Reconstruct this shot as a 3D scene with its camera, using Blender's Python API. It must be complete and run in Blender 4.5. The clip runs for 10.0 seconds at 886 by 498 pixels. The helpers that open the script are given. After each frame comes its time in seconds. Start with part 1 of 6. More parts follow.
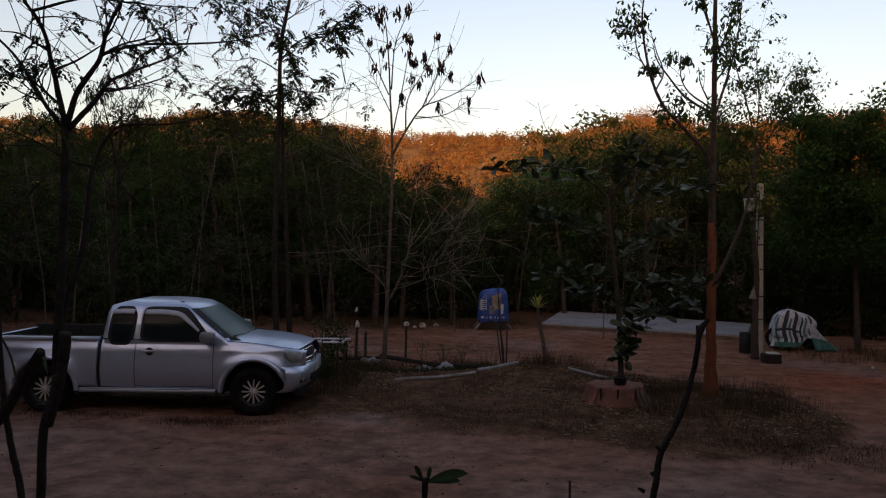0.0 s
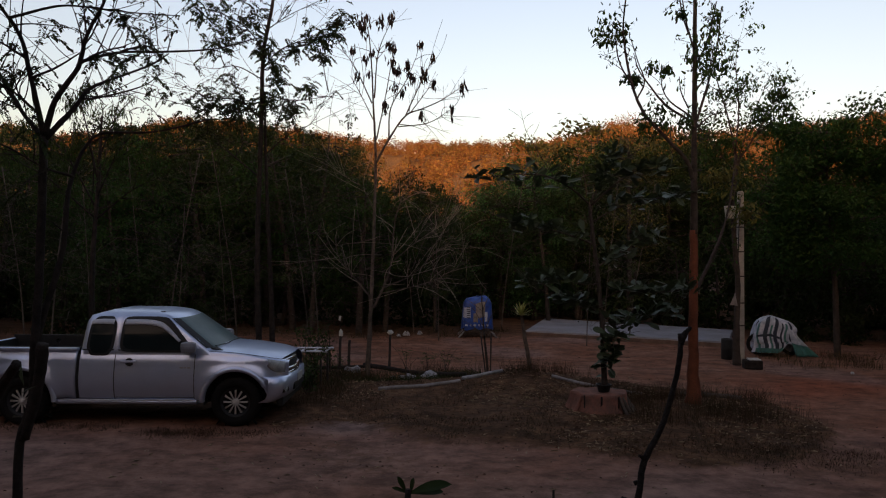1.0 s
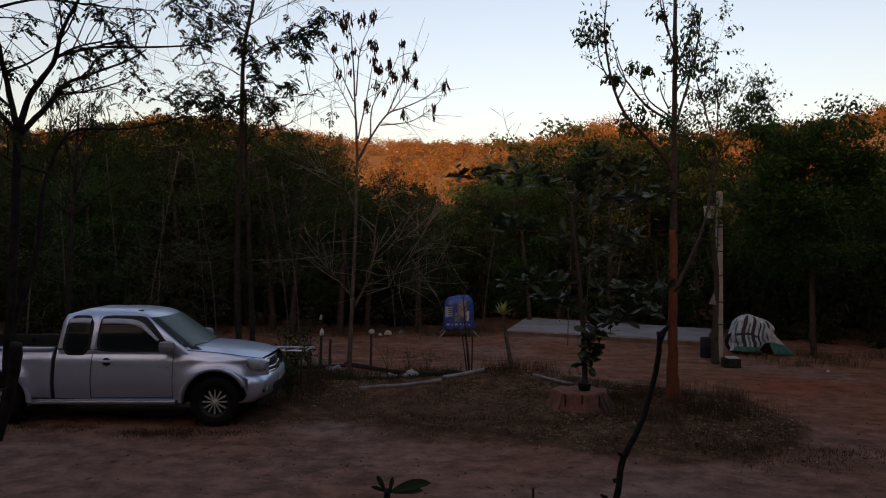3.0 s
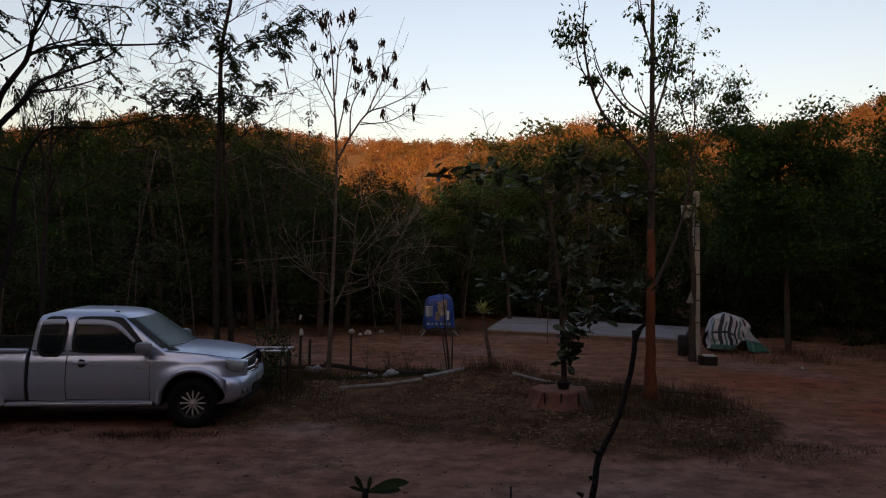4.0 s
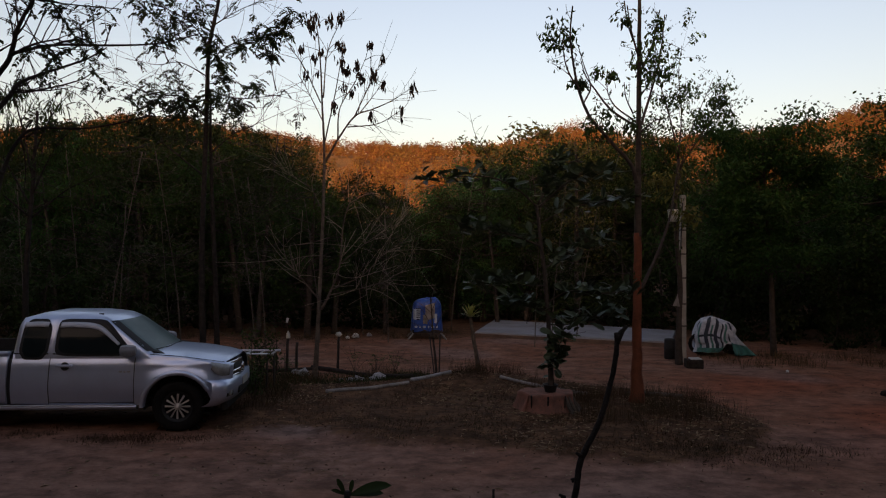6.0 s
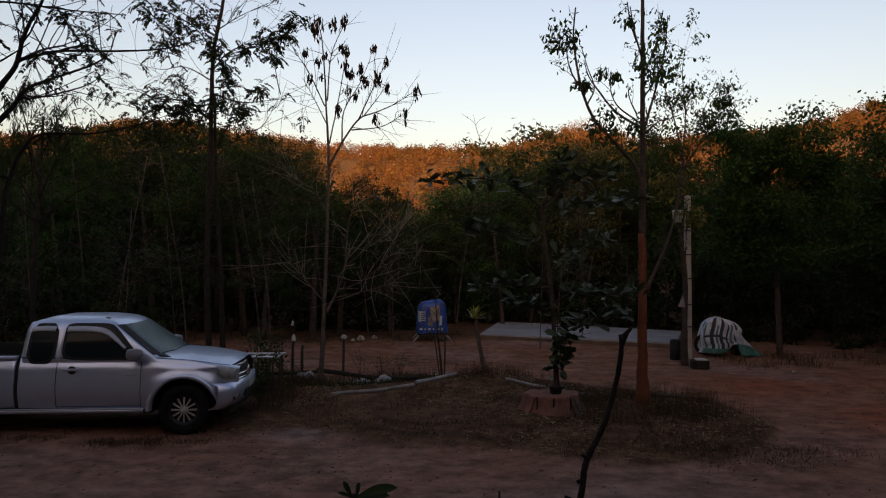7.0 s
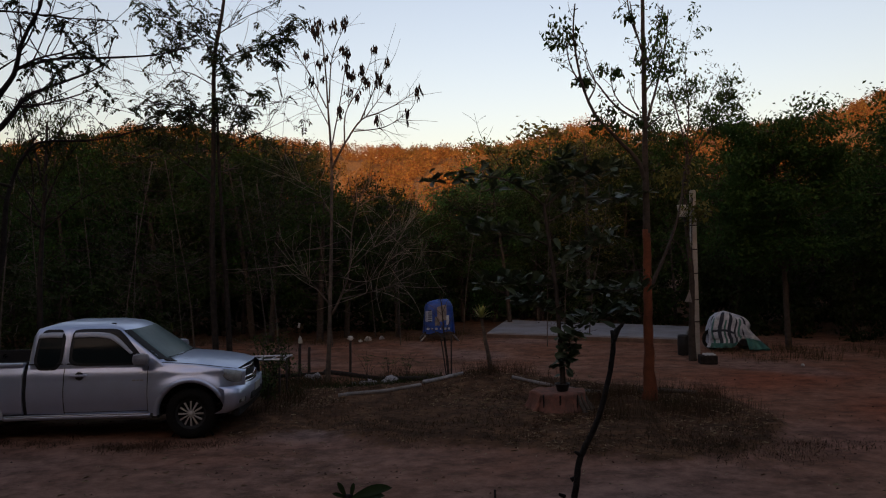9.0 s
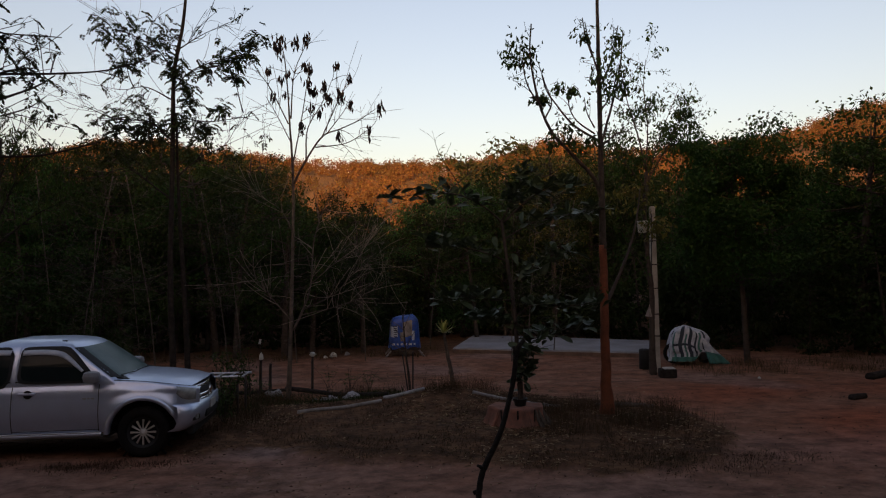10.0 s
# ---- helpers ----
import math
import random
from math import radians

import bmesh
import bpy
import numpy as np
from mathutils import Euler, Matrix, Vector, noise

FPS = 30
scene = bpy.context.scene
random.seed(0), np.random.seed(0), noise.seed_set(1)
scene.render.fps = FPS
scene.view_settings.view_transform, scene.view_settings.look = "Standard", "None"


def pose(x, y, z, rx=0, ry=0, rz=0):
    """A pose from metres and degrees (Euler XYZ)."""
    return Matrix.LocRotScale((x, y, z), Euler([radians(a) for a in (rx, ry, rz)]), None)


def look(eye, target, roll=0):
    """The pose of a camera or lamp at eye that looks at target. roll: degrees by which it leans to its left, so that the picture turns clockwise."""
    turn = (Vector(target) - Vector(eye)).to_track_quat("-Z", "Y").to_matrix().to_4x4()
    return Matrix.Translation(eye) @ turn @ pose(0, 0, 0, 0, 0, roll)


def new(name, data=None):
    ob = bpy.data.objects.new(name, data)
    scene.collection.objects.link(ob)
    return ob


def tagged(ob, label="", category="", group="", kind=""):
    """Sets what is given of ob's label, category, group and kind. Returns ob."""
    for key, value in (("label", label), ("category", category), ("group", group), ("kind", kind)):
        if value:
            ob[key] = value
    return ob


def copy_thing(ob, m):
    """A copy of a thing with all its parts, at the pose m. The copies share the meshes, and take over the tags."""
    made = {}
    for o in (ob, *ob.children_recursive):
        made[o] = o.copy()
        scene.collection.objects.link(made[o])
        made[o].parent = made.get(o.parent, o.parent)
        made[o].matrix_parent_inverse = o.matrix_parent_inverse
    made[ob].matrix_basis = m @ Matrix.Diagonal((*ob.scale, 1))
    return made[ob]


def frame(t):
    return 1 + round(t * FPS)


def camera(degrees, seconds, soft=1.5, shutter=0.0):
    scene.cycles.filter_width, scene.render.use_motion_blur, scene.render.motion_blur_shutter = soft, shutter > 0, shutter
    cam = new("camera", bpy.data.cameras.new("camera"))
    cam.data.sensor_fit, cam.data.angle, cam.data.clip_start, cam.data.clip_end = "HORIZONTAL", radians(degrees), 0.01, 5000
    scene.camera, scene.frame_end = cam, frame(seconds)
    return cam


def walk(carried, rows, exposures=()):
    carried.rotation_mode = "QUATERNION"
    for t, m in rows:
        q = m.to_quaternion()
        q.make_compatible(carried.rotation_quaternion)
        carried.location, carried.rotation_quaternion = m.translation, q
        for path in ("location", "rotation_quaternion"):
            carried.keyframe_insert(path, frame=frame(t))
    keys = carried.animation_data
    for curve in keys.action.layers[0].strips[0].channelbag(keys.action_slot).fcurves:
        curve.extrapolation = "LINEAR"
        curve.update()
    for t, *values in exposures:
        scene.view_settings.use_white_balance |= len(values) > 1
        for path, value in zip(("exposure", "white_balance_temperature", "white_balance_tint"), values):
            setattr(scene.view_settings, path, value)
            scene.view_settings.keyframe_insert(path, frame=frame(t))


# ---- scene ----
cam = camera(65.0, 10.0, soft=1.15)
PATH = [
    (0, (0.202, -0.281, 2.543), (0.184, 1.719, 2.54), 0.7),
    (0.5, (0.202, -0.269, 2.547), (0.208, 1.731, 2.554), 0.6),
    (1, (0.208, -0.27, 2.548), (0.236, 1.73, 2.568), 0.5),
    (1.5, (0.206, -0.265, 2.544), (0.249, 1.735, 2.564), 0.6),
    (2, (0.212, -0.263, 2.548), (0.274, 1.736, 2.571), 0.7),
    (2.5, (0.214, -0.257, 2.542), (0.287, 1.742, 2.562), 0.6),
    (4, (0.226, -0.268, 2.546), (0.362, 1.728, 2.563), 0.5),
    (4.5, (0.233, -0.273, 2.541), (0.418, 1.718, 2.557), 0.4),
    (5, (0.241, -0.266, 2.544), (0.425, 1.726, 2.564), 0.7),
    (5.5, (0.248, -0.262, 2.54), (0.425, 1.73, 2.564), 0.8),
    (7, (0.247, -0.28, 2.546), (0.402, 1.714, 2.578), 0.3),
    (7.5, (0.252, -0.28, 2.546), (0.418, 1.713, 2.582), 0.1),
    (8, (0.25, -0.279, 2.545), (0.416, 1.714, 2.584), 0.1),
    (8.5, (0.257, -0.275, 2.545), (0.422, 1.718, 2.585), -0.1),
    (9, (0.315, -0.279, 2.543), (0.448, 1.716, 2.574), -0.8),
    (9.5, (0.449, -0.342, 2.55), (0.581, 1.653, 2.595), -0.5),
    (10, (0.563, -0.363, 2.55), (0.772, 1.624, 2.623), -0.9),
]
walk(cam, [(t, look(eye, aim, roll)) for t, eye, aim, roll in PATH], exposures=[(0.0, 0.17, 6950, 31), (4.0, 0.05, 6950, 31), (7.0, 0.0, 6950, 31), (10.0, -0.05, 6950, 31)])
SKY, SUN = 0.42, 8.0

# ---- world, sun, exposure ----
SUN_ELEVATION, SUN_AZIMUTH = radians(4.6), math.pi + 0.22
world = bpy.data.worlds.new("sky")
scene.world = world
world.use_nodes = True
wn = world.node_tree
sky = wn.nodes.new("ShaderNodeTexSky")
sky.sky_type = "NISHITA"
sky.sun_disc = False
sky.sun_elevation, sky.sun_rotation = SUN_ELEVATION, SUN_AZIMUTH
sky.air_density, sky.dust_density, sky.ozone_density = 1.0, 3.2, 0.8
wn.nodes["Background"].inputs["Strength"].default_value = SKY
wn.links.new(sky.outputs[0], wn.nodes["Background"].inputs["Color"])
sun = new("sun", bpy.data.lights.new("sun", "SUN"))
sun.data.energy, sun.data.angle, sun.data.color = SUN, radians(0.6), (1.0, 0.5, 0.2)
sun_way = Vector((math.sin(SUN_AZIMUTH) * math.cos(SUN_ELEVATION), math.cos(SUN_AZIMUTH) * math.cos(SUN_ELEVATION), math.sin(SUN_ELEVATION)))
sun.rotation_euler = sun_way.to_track_quat("Z", "Y").to_euler()


# ---- materials ----
def material(name, color, rough=0.8, metal=0.0, vary=0.0, scale=8.0, bump=0.0, bump_scale=40.0, second=None, coat=0.0, hue=0.0, translucent=0.0, shine=0.5):
    """A procedural surface: two colours mixed by coarse and fine noise, varied per object or island, with fine relief."""
    m = bpy.data.materials.new(name)
    m.use_nodes = True
    n, l = m.node_tree.nodes, m.node_tree.links
    b = n["Principled BSDF"]
    b.inputs["Roughness"].default_value, b.inputs["Metallic"].default_value = rough, metal
    b.inputs["Coat Weight"].default_value = coat
    b.inputs["Specular IOR Level"].default_value = shine
    b.inputs["Coat Roughness"].default_value = 0.08
    second = second or tuple(c * (1 - vary) for c in color)
    co = n.new("ShaderNodeTexCoord")
    big, fine = n.new("ShaderNodeTexNoise"), n.new("ShaderNodeTexNoise")
    big.inputs["Scale"].default_value, fine.inputs["Scale"].default_value = scale, scale * 7
    big.inputs["Detail"].default_value = fine.inputs["Detail"].default_value = 5
    for t in (big, fine):
        l.new(co.outputs["Object"], t.inputs["Vector"])
    add = n.new("ShaderNodeMath")
    add.operation = "MULTIPLY_ADD"
    add.inputs[1].default_value = 0.45
    l.new(fine.outputs["Fac"], add.inputs[0])
    l.new(big.outputs["Fac"], add.inputs[2])
    ramp = n.new("ShaderNodeMapRange")
    ramp.inputs["From Min"].default_value, ramp.inputs["From Max"].default_value = 0.5, 0.95
    l.new(add.outputs[0], ramp.inputs["Value"])
    mix = n.new("ShaderNodeMix")
    mix.data_type = "RGBA"
    mix.inputs["A"].default_value, mix.inputs["B"].default_value = (*color, 1), (*second, 1)
    l.new(ramp.outputs[0], mix.inputs["Factor"])
    out = mix.outputs["Result"]
    if hue:
        geo, hsv, info = n.new("ShaderNodeNewGeometry"), n.new("ShaderNodeHueSaturation"), n.new("ShaderNodeObjectInfo")
        both = n.new("ShaderNodeMath")
        both.operation = "ADD"
        l.new(geo.outputs["Random Per Island"], both.inputs[0])
        l.new(info.outputs["Random"], both.inputs[1])
        for key, lo, hi in (("Hue", 0.5 - hue * 0.5, 0.5 + hue * 0.35), ("Value", 1 - 4 * hue, 1 + 4 * hue)):
            r = n.new("ShaderNodeMapRange")
            r.inputs["From Max"].default_value = 2.0
            r.inputs["To Min"].default_value, r.inputs["To Max"].default_value = lo, hi
            l.new(both.outputs[0], r.inputs["Value"])
            l.new(r.outputs[0], hsv.inputs[key])
        l.new(out, hsv.inputs["Color"])
        out = hsv.outputs["Color"]
    l.new(out, b.inputs["Base Color"])
    if bump:
        bt, bn = n.new("ShaderNodeTexNoise"), n.new("ShaderNodeBump")
        bt.inputs["Scale"].default_value, bt.inputs["Detail"].default_value = bump_scale, 6
        bn.inputs["Strength"].default_value, bn.inputs["Distance"].default_value = bump, 0.02
        l.new(co.outputs["Object"], bt.inputs["Vector"])
        l.new(bt.outputs["Fac"], bn.inputs["Height"])
        l.new(bn.outputs["Normal"], b.inputs["Normal"])
    if translucent:
        tr, ms = n.new("ShaderNodeBsdfTranslucent"), n.new("ShaderNodeMixShader")
        l.new(out, tr.inputs["Color"])
        ms.inputs[0].default_value = translucent
        l.new(b.outputs[0], ms.inputs[1])
        l.new(tr.outputs[0], ms.inputs[2])
        l.new(ms.outputs[0], n["Material Output"].inputs["Surface"])
    return m


BARK = material("bark", (0.065, 0.05, 0.042), 0.95, second=(0.028, 0.022, 0.019), shine=0.15, scale=9, bump=0.7, bump_scale=30)
BARK_PALE = material("bark_pale", (0.12, 0.098, 0.082), 0.95, second=(0.045, 0.037, 0.031), shine=0.15, scale=7, bump=0.6, bump_scale=25)
BARK_RED = material("bark_red", (0.19, 0.06, 0.03), 0.9, second=(0.10, 0.035, 0.02), shine=0.15, scale=6, bump=0.5, bump_scale=40)
BARK_DARK = material("bark_dark", (0.035, 0.028, 0.024), 0.95, second=(0.014, 0.011, 0.01), shine=0.15, scale=12, bump=0.8, bump_scale=45)
BARK_TWIG = material("bark_twig", (0.22, 0.185, 0.155), 0.95, second=(0.12, 0.1, 0.08), shine=0.1, scale=5)
LEAF = material("leaf", (0.036, 0.07, 0.014), 0.7, second=(0.016, 0.036, 0.008), shine=0.12, scale=1.2, hue=0.11, translucent=0.25)
LEAF_DARK = material("leaf_dark", (0.028, 0.044, 0.012), 0.7, second=(0.015, 0.026, 0.007), shine=0.1, scale=1.2, hue=0.1, translucent=0.2)
LEAF_GREEN = material("leaf_green", (0.05, 0.125, 0.035), 0.65, second=(0.03, 0.075, 0.02), shine=0.12, scale=1.0, hue=0.07, translucent=0.25)
LEAF_BIG = material("leaf_big", (0.046, 0.072, 0.034), 0.5, second=(0.028, 0.045, 0.022), shine=0.25, scale=12, hue=0.05, translucent=0.15)
LEAF_YELLOW = material("leaf_yellow", (0.12, 0.10, 0.022), 0.65, second=(0.05, 0.058, 0.015), shine=0.2, scale=4, hue=0.08, translucent=0.3)
LEAF_DRY = material("leaf_dry", (0.02, 0.015, 0.013), 0.8, second=(0.03, 0.02, 0.016), scale=9, hue=0.05, shine=0.15)
# hill leaves: brown, reddened so that the low sun's orange is partly in the colour
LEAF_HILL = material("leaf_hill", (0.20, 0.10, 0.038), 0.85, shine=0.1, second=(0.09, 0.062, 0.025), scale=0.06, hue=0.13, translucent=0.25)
GRASS = material("grass", (0.10, 0.056, 0.028), 0.85, second=(0.042, 0.036, 0.016), shine=0.15, scale=1.5, hue=0.09, translucent=0.3)
LITTER = material("litter", (0.14, 0.08, 0.05), 0.9, second=(0.05, 0.028, 0.018), shine=0.15, scale=2.0, hue=0.08)
PAINT = material("silver_paint", (0.50, 0.575, 0.74), 0.33, metal=0.75, second=(0.465, 0.535, 0.685), scale=5, coat=0.5)
GLASS = material("tinted_glass", (0.008, 0.012, 0.013), 0.06, second=(0.012, 0.017, 0.017), scale=3, shine=0.1)
# the windscreen's base colour carries the teal sky reflection
SCREEN = material("windscreen_glass", (0.075, 0.125, 0.125), 0.28, second=(0.045, 0.08, 0.08), scale=2, shine=0.2)
BLACK = material("black_plastic", (0.012, 0.012, 0.013), 0.6, shine=0.25, second=(0.02, 0.02, 0.02), scale=14, bump=0.1)
RUBBER = material("rubber", (0.008, 0.008, 0.008), 0.9, shine=0.1, second=(0.015, 0.012, 0.010), scale=9, bump=0.3, bump_scale=60)
ALLOY = material("alloy", (0.52, 0.50, 0.47), 0.35, metal=0.5, second=(0.4, 0.37, 0.34), scale=12)
CHROME = material("chrome", (0.7, 0.7, 0.72), 0.15, metal=1.0, second=(0.6, 0.6, 0.62), scale=10)
LAMP_GLASS = material("lamp_glass", (0.36, 0.38, 0.37), 0.15, second=(0.2, 0.21, 0.21), scale=14, coat=0.5)
CONCRETE = material("concrete", (0.27, 0.28, 0.31), 0.9, second=(0.19, 0.19, 0.205), shine=0.2, scale=1.3, bump=0.25, bump_scale=50)
POLE_CONCRETE = material("pole_concrete", (0.36, 0.34, 0.31), 0.9, second=(0.22, 0.205, 0.185), shine=0.2, scale=4, bump=0.3, bump_scale=60)
TARP_BLUE = material("tarp_blue", (0.007, 0.075, 0.36), 0.45, second=(0.004, 0.03, 0.16), scale=7, bump=0.6, bump_scale=14)
TARP_GREEN = material("tarp_green", (0.03, 0.17, 0.15), 0.5, second=(0.015, 0.08, 0.075), scale=8, bump=0.5, bump_scale=14)
TARP_WHITE = material("tarp_white", (0.52, 0.56, 0.64), 0.55, second=(0.22, 0.25, 0.3), scale=9, bump=0.4, bump_scale=18)
TARP_NAVY = material("tarp_navy", (0.006, 0.01, 0.034), 0.6, second=(0.005, 0.022, 0.03), scale=6, bump=0.4, bump_scale=18)
SACK = material("sack", (0.27, 0.235, 0.205), 0.9, second=(0.11, 0.09, 0.08), scale=10, bump=0.4, bump_scale=40)
WHITE = material("white_plastic", (0.5, 0.5, 0.47), 0.5, second=(0.3, 0.29, 0.27), scale=10)
WOOD_PALE = material("weathered_wood", (0.28, 0.26, 0.25), 0.9, second=(0.13, 0.115, 0.105), scale=5, bump=0.4)
WOOD_RED = material("red_wood", (0.24, 0.10, 0.07), 0.9, second=(0.11, 0.06, 0.047), shine=0.2, scale=6, bump=0.6, bump_scale=22)
IRON = material("rusty_iron", (0.04, 0.026, 0.021), 0.85, second=(0.018, 0.014, 0.012), scale=14, bump=0.3)
STONE = material("pale_stone", (0.30, 0.31, 0.33), 0.9, second=(0.15, 0.145, 0.145), scale=6, bump=0.6, bump_scale=20)
STEEL = material("galvanised_steel", (0.5, 0.52, 0.55), 0.4, metal=0.8, second=(0.35, 0.36, 0.38), scale=10)


# ---- mesh helpers ----
def mesh_object(name, verts, faces, mat, parent=None, label="", smooth=True, edges=()):
    me = bpy.data.meshes.new(name)
    me.from_pydata([tuple(v) for v in verts], list(edges), [tuple(f) for f in faces])
    me.materials.append(mat)
    if smooth:
        me.polygons.foreach_set("use_smooth", [True] * len(me.polygons))
    ob = new(name, me)
    if parent:
        ob.parent = parent
    return tagged(ob, label)


def part(name, bm, mat, parent=None, label="", smooth=False):
    """Links a bmesh as one mesh object under a thing."""
    me = bpy.data.meshes.new(name)
    bm.normal_update()
    bm.to_mesh(me)
    bm.free()
    me.materials.append(mat)
    if smooth:
        me.polygons.foreach_set("use_smooth", [True] * len(me.polygons))
    ob = new(name, me)
    if parent:
        ob.parent = parent
    return tagged(ob, label)


def thing(name, label, category, group="", at=(0, 0, 0), turn=0.0):
    ob = new(name)
    ob.empty_display_size = 0.2
    ob.matrix_basis = pose(*at, 0, 0, turn)
    return tagged(ob, label, category, group)


def box(w, d, h, bevel=0.01, m=None):
    """A bevelled box that stands on z = 0 before the pose m."""
    bm = bmesh.new()
    bmesh.ops.create_cube(bm, size=1, matrix=Matrix.Translation((0, 0, h / 2)) @ Matrix.Diagonal((w, d, h, 1)))
    if bevel:
        bmesh.ops.bevel(bm, geom=bm.edges[:], offset=bevel, segments=2, affect="EDGES", profile=0.6)
    if m:
        bm.transform(m)
    return bm


def lathe(profile, sides=20, m=None, closed=False, caps=True):
    """A turned solid from (radius, height) pairs."""
    bm = bmesh.new()
    rings = [[bm.verts.new((r * math.cos(2 * math.pi * k / sides), r * math.sin(2 * math.pi * k / sides), z)) for k in range(sides)] for r, z in profile]
    pairs = list(zip(rings, rings[1:] + (rings[:1] if closed else [])))[: len(rings) - (0 if closed else 1)]
    for a, b in pairs:
        for k in range(sides):
            bm.faces.new((a[k], a[(k + 1) % sides], b[(k + 1) % sides], b[k]))
    if caps and not closed:
        bm.faces.new(rings[0][::-1])
        bm.faces.new(rings[-1])
    bmesh.ops.recalc_face_normals(bm, faces=bm.faces[:])
    if m:
        bm.transform(m)
    return bm


def spline(points, per=5):
    """A smooth line through (x, y, z, radius) points."""
    p = np.array(points, float)
    if len(p) < 3:
        s = np.linspace(0, 1, per + 1)[:, None]
        return p[0] * (1 - s) + p[-1] * s
    q = np.vstack([2 * p[0] - p[1], p, 2 * p[-1] - p[-2]])
    out = []
    for a, b, c, d in zip(q, q[1:], q[2:], q[3:]):
        for s in np.arange(per) / per:
            out.append(0.5 * (2 * b + (c - a) * s + (2 * a - 5 * b + 4 * c - d) * s * s + (3 * b - a - 3 * c + d) * s**3))
    out.append(p[-1])
    return np.array(out)


def tube_arrays(line, sides=7, wobble=0.0, rng=None):
    line = np.asarray(line, float)
    c, r = line[:, :3], np.maximum(line[:, 3], 0.001)
    if wobble and rng is not None:
        c = c + rng.normal(0, 1, c.shape) * (0.5 * wobble * r)[:, None]
        r = r * rng.uniform(1 - 0.4 * wobble, 1 + 0.4 * wobble, len(r))
    t = np.gradient(c, axis=0)
    t /= np.linalg.norm(t, axis=1)[:, None] + 1e-9
    ref = np.where(np.abs(t[:, 2:3]) > 0.8, np.array([[1.0, 0, 0]]), np.array([[0, 0, 1.0]]))
    if abs(t[:, 2]).max() > 0.8:
        ref = np.repeat(np.array([[0.94, 0.34, 0.0]]), len(t), 0)
    u = np.cross(t, ref)
    u /= np.linalg.norm(u, axis=1)[:, None] + 1e-9
    v = np.cross(t, u)
    a = np.arange(sides) * 2 * math.pi / sides
    ring = c[:, None] + r[:, None, None] * (np.cos(a)[None, :, None] * u[:, None] + np.sin(a)[None, :, None] * v[:, None])
    n = len(line)
    k = np.arange(sides)
    i = np.arange(n - 1)[:, None] * sides
    faces = np.stack([i + k, i + (k + 1) % sides, i + sides + (k + 1) % sides, i + sides + k], -1).reshape(-1, 4)
    return ring.reshape(-1, 3), faces.tolist() + [list(range(sides))[::-1], list(range((n - 1) * sides, n * sides))]


def joined(pieces):
    verts, faces, at = [], [], 0
    for v, f in pieces:
        verts.append(v)
        faces += [[i + at for i in face] for face in f]
        at += len(v)
    return np.vstack(verts), faces


def limb(name, points, mat, parent, label="", sides=8, per=5, wobble=0.12, seed=1):
    rng = np.random.default_rng(seed)
    v, f = tube_arrays(spline(points, per), sides, wobble, rng)
    return mesh_object(name, v, f, mat, parent, label)


def leaf_arrays(centres, size, rng, droop=0.4, aspect=0.42, spread=1.0, fold=0.25):
    """Folded four-sided leaves: one at each centre, pointing outwards and hanging by droop."""
    n = len(centres)
    way = rng.normal(0, 1, (n, 3)) * (1, 1, 0.6 * spread)
    way[:, 2] -= droop * 1.6
    way /= np.linalg.norm(way, axis=1)[:, None] + 1e-9
    side = np.cross(way, rng.normal(0, 1, (n, 3)) * 0.5 + (0, 0, 1))
    side /= np.linalg.norm(side, axis=1)[:, None] + 1e-9
    up = np.cross(side, way)
    s = size * rng.uniform(0.6, 1.3, (n, 1))
    a = centres
    tip = a + way * s
    mid = a + way * s * 0.55
    lft, rgt = mid + side * s * aspect * 0.5 + up * s * fold * 0.3, mid - side * s * aspect * 0.5 + up * s * fold * 0.3
    verts = np.stack([a, lft, tip, rgt], 1).reshape(-1, 3)
    i = np.arange(n)[:, None] * 4
    faces = np.concatenate([i + [0, 1, 2], i + [0, 2, 3]], 1).reshape(-1, 3)
    return verts, faces.tolist()


def set_leaves(base, way, size, aspect, rng, fold=0.2):
    """Folded leaves with given bases and directions; size is one length or one for each."""
    n = len(base)
    way = way / (np.linalg.norm(way, axis=1)[:, None] + 1e-9)
    side = np.cross(way, rng.normal(0, 0.35, (n, 3)) + (0, 0, 1))
    side /= np.linalg.norm(side, axis=1)[:, None] + 1e-9
    up = np.cross(side, way)
    s = np.broadcast_to(np.asarray(size, float).reshape(-1, 1), (n, 1))
    mid = base + way * s * 0.5
    verts = np.stack([base, mid + side * s * aspect * 0.5 + up * s * fold * 0.3, base + way * s, mid - side * s * aspect * 0.5 + up * s * fold * 0.3], 1).reshape(-1, 3)
    i = np.arange(n)[:, None] * 4
    return verts, np.concatenate([i + [0, 1, 2], i + [0, 2, 3]], 1).reshape(-1, 3).tolist()


